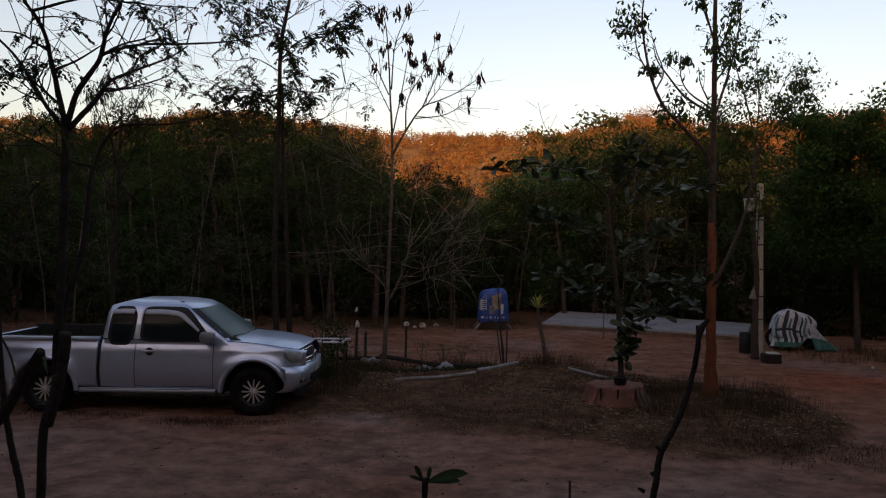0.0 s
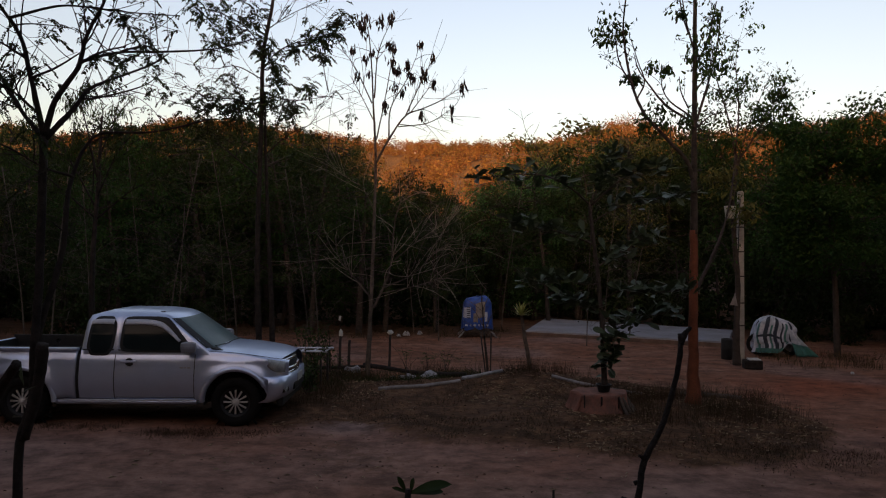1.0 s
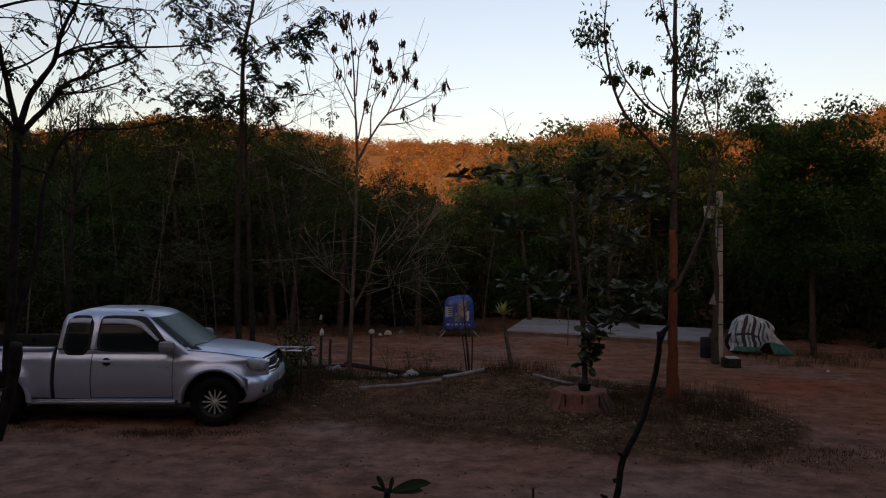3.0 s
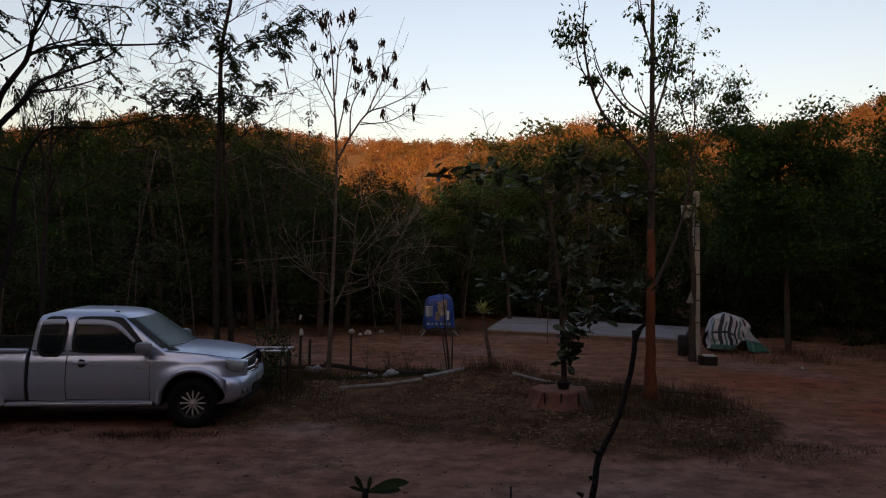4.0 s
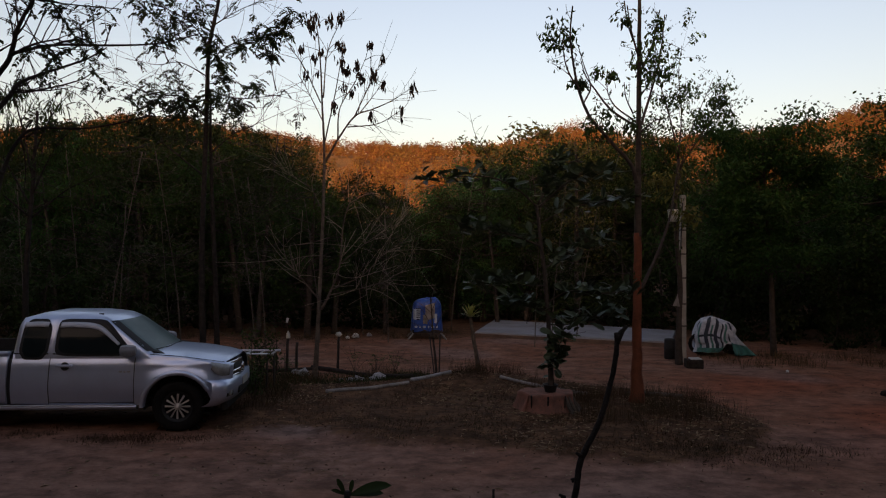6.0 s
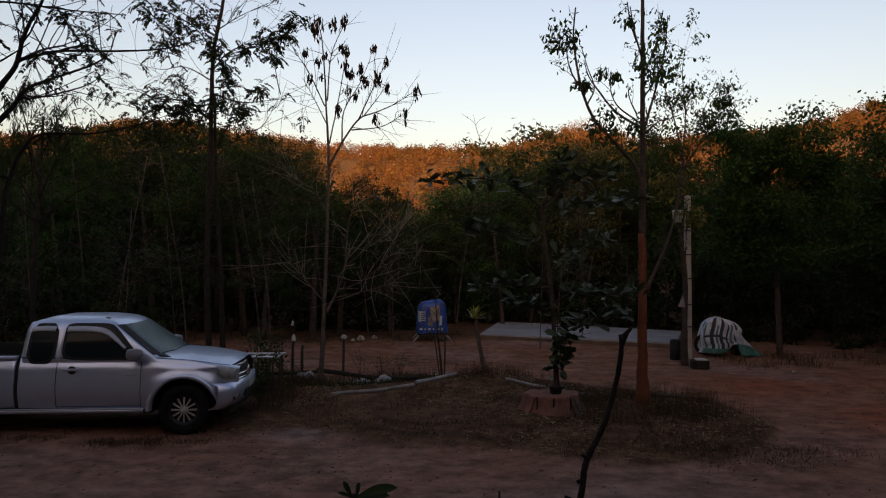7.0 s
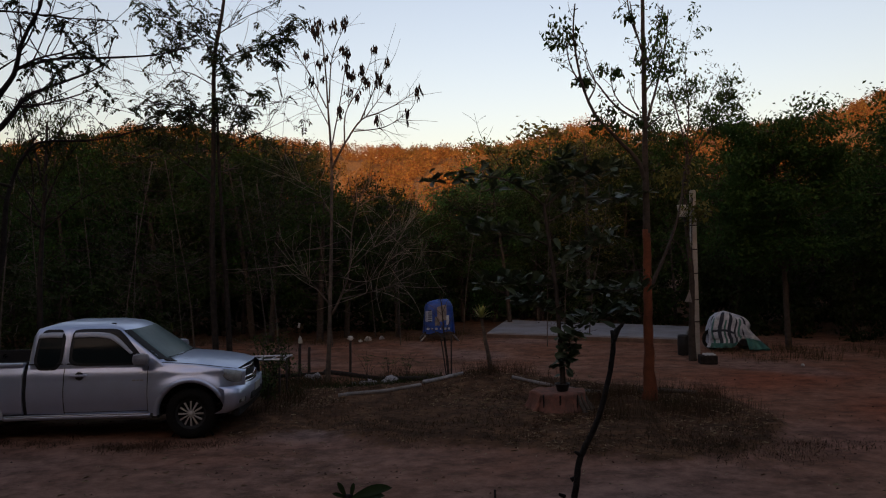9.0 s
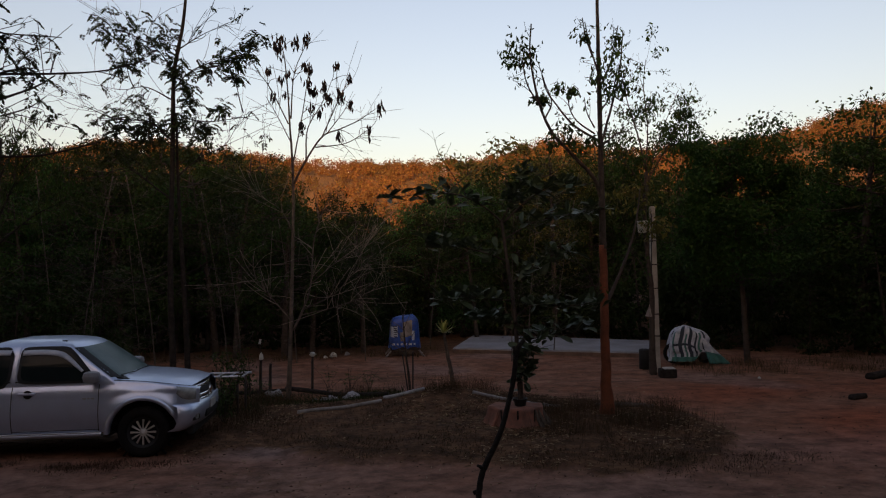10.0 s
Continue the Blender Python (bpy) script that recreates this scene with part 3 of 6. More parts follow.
bough("branch", [(-0.41, 14.3, 5.46, 0.015), (-0.08, 14.1, 6.13, 0.01), (0.15, 13.9, 6.54, 0.006)])
bough("branch", [(-1.08, 14.6, 5.92, 0.017), (-1.02, 14.8, 6.95, 0.011), (-0.75, 15, 7.73, 0.006)])
bough("branch", [(-1.13, 14.6, 5.8, 0.015), (-1.47, 14.4, 6.5, 0.01), (-1.73, 14.2, 6.84, 0.006)])
bough("branch", [(-0.55, 14.4, 5.27, 0.015), (0.09, 14.6, 5.4, 0.01), (0.6, 14.8, 5.76, 0.006)])
bough("branch", [(-1.03, 14.6, 5.01, 0.017), (-0.81, 14.35, 5.98, 0.011), (-0.63, 14.1, 6.98, 0.006)])
bough("branch", [(-0.29, 14.3, 5.56, 0.012), (-0.02, 14.45, 5.96, 0.008), (0.2, 14.6, 6.32, 0.005)])
bough("branch", [(-1.09, 14.6, 5.43, 0.012), (-1.42, 14.8, 6.08, 0.008), (-1.66, 15, 6.5, 0.005)])
bough("branch", [(-1.06, 14.6, 1.43, 0.031), (-0.85, 14.54, 1.86, 0.024), (-0.68, 14.48, 2.4, 0.02), (-0.61, 14.42, 3.25, 0.015), (-0.43, 14.36, 3.84, 0.011), (-0.22, 14.3, 4.31, 0.007)])
bough("branch", [(-1.06, 14.6, 3.49, 0.011), (-1.32, 14.7, 3.98, 0.008), (-1.71, 14.8, 4.24, 0.005), (-2.03, 14.9, 4.37, 0.003)])
bough("branch", [(-1.04, 14.6, 1.55, 0.019), (-1.52, 14.47, 2.15, 0.013), (-1.77, 14.33, 2.51, 0.008), (-1.83, 14.2, 2.98, 0.004)])
bough("branch", [(-0.84, 14.4, 1.86, 0.016), (-0.19, 14.23, 2.18, 0.011), (0.28, 14.07, 2.65, 0.007), (0.85, 13.9, 3.01, 0.004)])
bough("branch", [(-0.91, 14.4, 1.74, 0.014), (-0.07, 14.27, 1.94, 0.009), (0.52, 14.13, 2.19, 0.006), (1, 14, 2.54, 0.003)])
bough("branch", [(-0.65, 14.3, 2.41, 0.012), (-0.08, 14.4, 2.89, 0.009), (0.4, 14.5, 3.14, 0.006), (0.76, 14.6, 3.51, 0.003)])
tw = shoots(110, 0.75, 21, 1, 0.22, 0.45, 90, 0.003)
low_boughs = [l for l in tree_now["lines"][10:]]
web = twig_lines(low_boughs, 110, 0.9, np.random.default_rng(27), 0.15, 0.2, 0.6, 0.0045)
web += twig_lines(web, 110, 0.5, np.random.default_rng(28), 0.1, 0.3, 0.6, 0.0035)
v, f = joined([tube_arrays(m, 4) for m in web])
tagged(mesh_object("twig_spray", v, f, BARK_TWIG, tree_now["root"]), kind="stuff")
# bunches of flat pods on thin stalks
rng = np.random.default_rng(22)
boughs = np.vstack([l[:, :3] for l in tree_now["lines"][:10]])
for x, y, z, n in [(-1.37, 14.85, 7.63, 16), (-0.93, 14.4, 7.53, 8), (-0.73, 14.6, 7.7, 7), (-1.58, 14.85, 7.09, 4), (-1.27, 14.4, 6.74, 4), (-0.79, 14.6, 7.12, 4), (-0.69, 14.85, 7.1, 6), (-0.71, 14.4, 6.64, 8), (-0.6, 14.6, 6.58, 5), (-0.4, 14.85, 6.73, 5), (-0.29, 14.4, 6.35, 8), (-0.1, 14.6, 7.1, 5), (0.17, 14.85, 6.93, 5), (-0.03, 14.4, 6.41, 9), (0.18, 14.6, 6.28, 4), (0.81, 14.85, 6.29, 6), (0.56, 14.4, 5.7, 4), (-0.65, 14.6, 6.21, 4), (-0.49, 14.85, 6.15, 3), (-0.83, 14.4, 5.77, 5), (-1.42, 14.6, 6.45, 3), (-1.23, 14.85, 6.55, 2), (-0.06, 14.4, 5.55, 3), (-1.12, 14.6, 6.93, 3)]:
    p = np.array([x, y, z]) - tree_now["foot"]
    below = boughs[boughs[:, 2] < p[2] - 0.1]
    q = below[np.argmin(np.linalg.norm(below - p, axis=1))]
    v, f = tube_arrays(spline([(*q, 0.008), (*(0.5 * (p + q) + rng.normal(0, 0.05, 3)), 0.006), (*p, 0.004)], 5), 5)
    mesh_object("twig", v, f, tree_now["bark"], tree_now["root"])
    hang = p + rng.normal(0, 0.022 + 0.0025 * n, (n * 3, 3)) * (1, 1, 1.8)
    v, t = set_leaves(hang, rng.normal(0, 0.14, (n * 3, 3)) - (0, 0, 1), rng.uniform(0.12, 0.2, n * 3), 0.3, rng, 0.5)
    fast_mesh("pod", v, t, LEAF_DRY, tree_now["root"], "dark brown dry seed pods", "stuff")

start_tree("tall_tree", "tall twin-stemmed tree with feathery dark foliage", BARK_DARK, (-3.35, 13.55))
bough("trunk", [(-3.19, 13.5, -0.12, 0.068), (-3.22, 13.5, 1.14, 0.06), (-3.26, 13.5, 2.38, 0.055), (-3.24, 13.5, 3.73, 0.049), (-3.21, 13.5, 5.2, 0.045), (-3.19, 13.5, 6.44, 0.04), (-3.11, 13.5, 7, 0.036), (-3.01, 13.5, 7.56, 0.031), (-2.94, 13.5, 8.35, 0.027)])
bough("trunk", [(-2.98, 13.7, -0.15, 0.068), (-3, 13.68, 1.13, 0.055), (-3.05, 13.66, 2.38, 0.045), (-3.12, 13.64, 3.75, 0.036), (-3.16, 13.62, 4.88, 0.028), (-3.17, 13.6, 5.79, 0.02)])
bough("branch", [(-3.2, 13.5, 5.2, 0.02), (-3.6, 13.33, 5.55, 0.014), (-4.16, 13.17, 5.57, 0.009), (-4.71, 13, 5.79, 0.004)])
bough("branch", [(-3.19, 13.5, 6.21, 0.017), (-2.95, 13.63, 6.59, 0.012), (-2.52, 13.77, 6.86, 0.008), (-1.88, 13.9, 7.08, 0.004)])
bough("branch", [(-3.18, 13.5, 5.76, 0.014), (-2.66, 13.4, 5.58, 0.009), (-1.98, 13.3, 5.62, 0.006), (-1.36, 13.2, 5.71, 0.003)])
bough("branch", [(-3.17, 13.5, 6.55, 0.017), (-3.45, 13.33, 6.94, 0.012), (-3.85, 13.17, 7.16, 0.008), (-4.34, 13, 7.26, 0.004)])
bough("branch", [(-3.17, 13.5, 5.99, 0.014), (-3.74, 13.6, 6.29, 0.009), (-4.22, 13.7, 6.26, 0.006), (-4.83, 13.8, 6.39, 0.003)])
bough("branch", [(-3.12, 13.5, 7, 0.014), (-2.67, 13.35, 7.23, 0.008), (-2.09, 13.2, 7.46, 0.004)])
bough("branch", [(-3.15, 13.6, 4.54, 0.017), (-2.74, 13.8, 4.97, 0.011), (-2.32, 14, 5.25, 0.007), (-2, 14.2, 5.94, 0.003)])
bough("branch", [(-3.23, 13.5, 4.07, 0.02), (-3.86, 13.7, 4.55, 0.012), (-4.39, 13.9, 4.92, 0.005)])
bough("branch", [(-3.24, 13.5, 2.72, 0.014), (-3.73, 13.33, 2.49, 0.009), (-4.34, 13.17, 2.59, 0.006), (-4.84, 13, 2.91, 0.003)])
bough("branch", [(-3.06, 13.7, 2.61, 0.014), (-2.44, 13.55, 2.96, 0.007), (-1.97, 13.4, 3.74, 0.003)])
tw = shoots(150, 0.95, 31, 2, 0.1, 0.75, 170, 0.0035)
clusters = [(-4.4, 13.5, 7.33, 0.22), (-4.01, 13.5, 7.29, 0.2), (-3.67, 13.5, 7.03, 0.16), (-3.41, 13.5, 7.34, 0.16), (-4.08, 13.5, 6.68, 0.08), (-3.19, 13.5, 6.81, 0.12), (-3.16, 13.5, 6.59, 0.1), (-2.98, 13.5, 6.31, 0.09), (-2.88, 13.5, 6.03, 0.1), (-2.15, 13.5, 6.79, 0.12), (-1.9, 13.5, 6.9, 0.12), (-1.68, 13.5, 7.22, 0.13), (-2.56, 13.5, 6.63, 0.08), (-2.03, 13.5, 6.5, 0.03), (-4.27, 13.5, 5.62, 0.2), (-3.93, 13.5, 5.49, 0.22), (-3.54, 13.5, 5.58, 0.2), (-3.09, 13.5, 5.58, 0.15), (-2.81, 13.5, 5.53, 0.18), (-2.64, 13.5, 5.42, 0.12), (-4.27, 13.5, 5.29, 0.22), (-3.48, 13.5, 5.3, 0.22), (-2.31, 13.5, 5.87, 0.06)]
for k, (x, y, z, r) in enumerate(clusters):
    fronds(near([(x, y, z, r)], 14 + int(120 * r), 320 + k), 0.17, LEAF_DARK, 350 + k, 8, 1.0, 0.42, 0.55)
    p = np.array([x, y, z]) - tree_now["foot"]
    stems = np.vstack([l[:, :3] for l in tree_now["lines"]])
    stems = stems[stems[:, 2] < p[2] - 0.05]
    q = stems[np.argmin(np.linalg.norm(stems - p, axis=1))]
    v, f = tube_arrays(spline([(*q, 0.014), (*(0.5 * (p + q) - (0, 0, 0.06)), 0.01), (*p, 0.005)], 5), 5)
    mesh_object("branch", v, f, tree_now["bark"], tree_now["root"])
fronds(round_ends([t for t in tw if t[-1, 2] > 3.0][::4], 2, 0.03, 34), 0.16, LEAF_DARK, 35, 8, 1.0, 0.42, 0.5)

start_tree("feathery_tree", "slim tree with thin drooping feathery leaves, beyond the pickup", BARK_DARK, (-6.3, 13.2))
bough("trunk", [(-6.3, 13.2, 0, 0.06), (-6.35, 13.2, 2.0, 0.05), (-6.25, 13.2, 4.0, 0.035), (-6.2, 13.2, 5.2, 0.02)])
for dx, dy, z0, dz in ((-1.3, 0.2, 3.4, 1.6), (0.9, -0.3, 3.6, 1.3), (-0.7, 0.4, 4.0, 1.8), (0.5, 0.5, 4.3, 1.4), (-2.0, -0.2, 3.2, 1.3), (1.3, 0.2, 3.2, 0.9)):
    bough("branch", [(-6.28, 13.2, z0, 0.02), (-6.28 + dx * 0.5, 13.2 + dy * 0.5, z0 + dz * 0.65, 0.012), (-6.28 + dx, 13.2 + dy, z0 + dz, 0.005)])
tw = shoots(70, 0.7, 38, 1, 0.2, 0.5, 60)
foliage(round_ends(tw, 13, 0.05, 39, 0.7), 0.17, LEAF, 40, 1.5, 0.13)

start_tree("red_trunk_tree", "tall tree with a reddish lower trunk and upswept boughs", BARK, (4.55, 11.5))
bough("trunk", [(4.65, 11.5, 0.06, 0.118), (4.64, 11.5, 0.67, 0.095), (4.64, 11.5, 1.44, 0.078), (4.64, 11.5, 2.3, 0.07), (4.64, 11.5, 3.02, 0.064)], BARK_RED)
bough("upper_trunk", [(4.64, 11.5, 2.95, 0.0635), (4.64, 11.5, 3.4, 0.059), (4.64, 11.5, 3.93, 0.054), (4.64, 11.5, 4.65, 0.046), (4.64, 11.5, 5.85, 0.039), (4.64, 11.5, 6.8, 0.032), (4.64, 11.5, 7.86, 0.025)])
bough("branch", [(4.62, 11.5, 3.88, 0.043), (4.49, 11.44, 4.2, 0.036), (4.08, 11.39, 4.61, 0.031), (3.73, 11.33, 4.97, 0.027), (3.52, 11.27, 5.38, 0.023), (3.39, 11.21, 5.86, 0.019), (3.32, 11.16, 6.34, 0.015), (3.34, 11.1, 6.79, 0.012)])
bough("branch", [(3.52, 11.2, 5.38, 0.017), (3.3, 11.13, 5.66, 0.013), (3.2, 11.07, 5.9, 0.01), (3.15, 11, 6.19, 0.007)])
bough("branch", [(3.58, 11.2, 5.2, 0.015), (3.7, 11.23, 5.48, 0.012), (3.6, 11.27, 5.82, 0.009), (3.49, 11.3, 6.21, 0.007)])
bough("branch", [(4.62, 11.5, 4.86, 0.025), (4.18, 11.57, 5.16, 0.019), (3.9, 11.65, 5.54, 0.015), (3.75, 11.72, 5.8, 0.011), (3.68, 11.8, 6.12, 0.007)])
bough("branch", [(4.54, 11.5, 4.99, 0.017), (4.26, 11.63, 5.25, 0.013), (4.17, 11.77, 5.54, 0.01), (4.2, 11.9, 5.9, 0.007)])
bough("branch", [(4.54, 11.5, 5.1, 0.015), (4.36, 11.35, 5.33, 0.01), (4.27, 11.2, 5.56, 0.007)])
bough("branch", [(4.67, 11.5, 4.86, 0.025), (4.91, 11.6, 5.56, 0.019), (5.1, 11.7, 6.2, 0.014), (5.22, 11.8, 6.96, 0.01)])
bough("branch", [(4.63, 11.5, 6.09, 0.019), (4.44, 11.35, 6.51, 0.013), (4.31, 11.2, 6.88, 0.009)])
bough("branch", [(4.64, 11.5, 4.75, 0.017), (4.88, 11.35, 4.96, 0.01), (5.09, 11.2, 4.98, 0.005)])
bough("branch", [(4.64, 11.5, 5.37, 0.017), (4.96, 11.7, 5.81, 0.01), (5.14, 11.9, 6.36, 0.005)])
bough("branch", [(4.67, 11.5, 1.97, 0.038), (5, 11.7, 2.5, 0.03), (5.3, 11.9, 3.04, 0.023), (5.51, 12.1, 3.56, 0.017), (5.67, 12.3, 4.13, 0.012)])
bough("branch", [(4.59, 11.5, 2.02, 0.017), (4.42, 11.37, 2.3, 0.012), (4.24, 11.23, 2.59, 0.008), (4.02, 11.1, 2.77, 0.005)])
bough("branch", [(4.54, 11.5, 6.36, 0.016), (4.41, 11.45, 6.67, 0.013), (4.33, 11.4, 7.03, 0.01)])
bough("branch", [(4.62, 11.5, 5.74, 0.018), (4.91, 11.6, 6.34, 0.014), (5.09, 11.7, 7.01, 0.01)])
tw = shoots(60, 0.4, 41, 2, 0.3, 0.6, 40, 0.003)
crowns = [(3.09, 11.4, 6.5, 0.18000000000000002), (3.32, 11.4, 6.41, 0.198), (3.23, 11.4, 6.26, 0.18000000000000002), (3.04, 11.4, 6.26, 0.12600000000000003), (3.5, 11.4, 5.61, 0.108), (3.6, 11.4, 5.56, 0.07200000000000001), (3.9, 11.4, 5.82, 0.108), (4.13, 11.4, 5.75, 0.09000000000000001), (4.36, 11.4, 6.7, 0.09000000000000001), (4.92, 11.4, 6.66, 0.108), (3.81, 11.4, 4.9, 0.18000000000000002), (4.0, 11.4, 5.0, 0.14400000000000002), (4.15, 11.4, 4.81, 0.12600000000000003), (3.72, 11.4, 4.8, 0.108), (4.43, 11.4, 4.86, 0.108), (4.84, 11.4, 6.18, 0.27), (4.93, 11.4, 5.95, 0.27), (4.74, 11.4, 6.37, 0.18000000000000002), (4.7, 11.4, 5.71, 0.225), (5.03, 11.4, 5.81, 0.18000000000000002), (4.6, 11.4, 5.95, 0.18000000000000002)]
roots = near([(x, y, z, 0.6 * r) for x, y, z, r in crowns], 55, 44)
rng = np.random.default_rng(45)
v, t = obovate_arrays(roots, rng.normal(0, 0.55, (len(roots), 3)) - (0, 0, 0.75), 0.10, rng, 0.42)
fast_mesh("leaves", v, t, LEAF, tree_now["root"])
tips = round_ends(tw, 4, 0.05, 42)
v, t = obovate_arrays(tips, rng.normal(0, 0.6, (len(tips), 3)) - (0, 0, 0.6), 0.08, rng, 0.42)
fast_mesh("leaves", v, t, LEAF, tree_now["root"])

start_tree("roadside_tree", "grey-barked tree beside the utility pole", BARK, (7.4, 16.3))
bough("trunk", [(7.49, 16.3, -0.05, 0.079), (7.49, 16.3, 1, 0.069), (7.51, 16.3, 2.08, 0.062), (7.41, 16.3, 3.16, 0.055), (7.38, 16.3, 4.1, 0.049), (7.46, 16.3, 5.04, 0.043)])
bough("branch", [(7.51, 16.3, 2.08, 0.025), (7.2, 16.17, 2.75, 0.018), (6.91, 16.03, 3.01, 0.013), (6.74, 15.9, 3.53, 0.009)])
bough("branch", [(7.4, 16.3, 4.03, 0.029), (7.63, 16.4, 5.19, 0.019), (8.01, 16.5, 6.17, 0.012), (8.47, 16.6, 7.15, 0.006)])
bough("branch", [(7.43, 16.3, 4.77, 0.025), (7.96, 16.1, 5.68, 0.014), (8.43, 15.9, 6.7, 0.005)])
bough("branch", [(7.83, 16.4, 5.4, 0.014), (8.25, 16.3, 5.79, 0.009), (8.64, 16.2, 6.11, 0.004)])
bough("branch", [(7.46, 16.3, 5.01, 0.029), (7.33, 16.5, 6.02, 0.019), (7.13, 16.7, 7.03, 0.012), (7.06, 16.9, 8.05, 0.006)])
bough("branch", [(7.43, 16.3, 4.64, 0.022), (6.91, 16.45, 5.33, 0.013), (6.42, 16.6, 6.03, 0.006)])
bough("branch", [(7.44, 16.3, 5.11, 0.022), (7.5, 16.27, 6.11, 0.015), (7.41, 16.23, 7.17, 0.01), (7.47, 16.2, 7.83, 0.006)])
tw = shoots(90, 0.7, 51, 1, 0.3, 0.5, 90)
foliage(round_ends(tw, 11, 0.08, 52), 0.10, LEAF, 53, 0.7, 0.45)
crowns = [(8.2, 16.2, 5.9, 0.5), (7.4, 16.5, 6.6, 0.5), (7.2, 16.5, 5.6, 0.5), (8.4, 16.1, 6.4, 0.3), (7.0, 16.5, 5.0, 0.5)]
foliage(clump_at(crowns, 330, 0.28, 54), 0.11, LEAF, 55, 0.8, 0.45)
foliage(clump_at([(7.2, 16.0, 4.4, 0.5), (7.6, 16.0, 3.6, 0.3), (6.9, 16.2, 4.3, 0.4)], 130, 0.35, 56), 0.15, LEAF_YELLOW, 57, 0.6, 0.45, "yellowing_leaves", "yellow-green leaves")

start_tree("almond_plant", "broad-leaved young tree in a black pot on a stump", BARK, (3.02, 11.1))
tree_now["root"].location.z = 0.36
tree_now["foot"][2] = 0.36
bough("trunk", [(3.04, 11.1, 0.49, 0.045), (3, 11.1, 1.09, 0.039), (2.94, 11.1, 2.01, 0.034), (2.83, 11.1, 2.85, 0.03), (2.76, 11.1, 3.45, 0.026)])
bough("branch", [(2.76, 11.1, 3.42, 0.019), (2.41, 10.97, 3.68, 0.015), (1.98, 10.85, 3.85, 0.012), (1.51, 10.72, 3.85, 0.009), (0.87, 10.6, 3.77, 0.006)])
bough("branch", [(2.78, 11.1, 3.45, 0.017), (3.01, 11.2, 3.88, 0.01), (3.19, 11.3, 4.25, 0.006)])
bough("branch", [(2.79, 11.1, 3.4, 0.018), (3.19, 10.97, 3.77, 0.013), (3.55, 10.83, 3.98, 0.009), (3.87, 10.7, 3.97, 0.006)])
bough("branch", [(2.85, 11.1, 2.75, 0.017), (2.52, 11.27, 2.9, 0.012), (2.08, 11.43, 3.02, 0.009), (1.57, 11.6, 3.06, 0.006)])
bough("branch", [(2.9, 11.1, 2.38, 0.013), (3.18, 11.23, 2.57, 0.01), (3.59, 11.37, 2.81, 0.008), (4, 11.5, 2.92, 0.005)])
bough("branch", [(2.93, 11.1, 2.11, 0.013), (2.57, 10.97, 2.11, 0.01), (2.17, 10.83, 2.2, 0.008), (1.72, 10.7, 2.16, 0.005)])
bough("branch", [(2.97, 11.1, 1.46, 0.013), (3.33, 11.23, 1.45, 0.01), (3.7, 11.37, 1.54, 0.008), (4.26, 11.5, 1.63, 0.005)])
bough("branch", [(2.97, 11.1, 1.6, 0.011), (2.72, 11.25, 1.77, 0.007), (2.37, 11.4, 1.8, 0.005)])
bough("branch", [(2.95, 11.1, 1.83, 0.013), (3.29, 10.93, 2.03, 0.01), (3.69, 10.77, 2, 0.008), (4.17, 10.6, 2.05, 0.005)])
bough("branch", [(3.03, 11.1, 0.62, 0.011), (3.05, 11, 0.92, 0.007), (3.18, 10.9, 1.3, 0.005)])
bough("branch", [(3, 11.1, 1.09, 0.009), (3.15, 11.05, 1.24, 0.006), (3.36, 11, 1.33, 0.005)])
bough("branch", [(2.6, 11, 3.56, 0.009), (2.18, 11, 3.85, 0.007), (1.81, 11, 4.4, 0.005), (1.69, 11, 4.62, 0.004), (1.61, 11, 4.93, 0.002)])
bough("branch", [(2.8, 11.1, 3.12, 0.013), (3.36, 11.27, 3.42, 0.01), (3.93, 11.43, 3.54, 0.008), (4.51, 11.6, 3.65, 0.005)])
rng = np.random.default_rng(61)
bases, ways = [], []
for l in tree_now["lines"][1:11] + tree_now["lines"][13:]:
    for k in (0.3, 0.45, 0.6, 0.74, 0.87, 1.0):
        p = l[int(k * (len(l) - 1)), :3]
        n = 11 if k < 1 else 18
        a = rng.uniform(0, 6.28, n)
        bases.append(p + rng.normal(0, 0.06, (n, 3)))
        ways.append(np.stack([np.cos(a), np.sin(a), rng.normal(0.35, 0.5, n)], 1))
bases += [np.array([(0, 0, z) for z in (0.3, 0.42, 0.5, 0.6, 0.68, 0.8, 0.95)]) + rng.normal(0, 0.03, (7, 3))]
ways += [rng.normal(0, 1, (7, 3)) * (1, 1, 0.5)]
v, t = obovate_arrays(np.vstack(bases), np.vstack(ways), 0.24, rng, 0.46)
fast_mesh("leaves", v, t, LEAF_BIG, tree_now["root"])
shoots(26, 0.35, 64, 1, 0.3, 0.6, 0, 0.003)


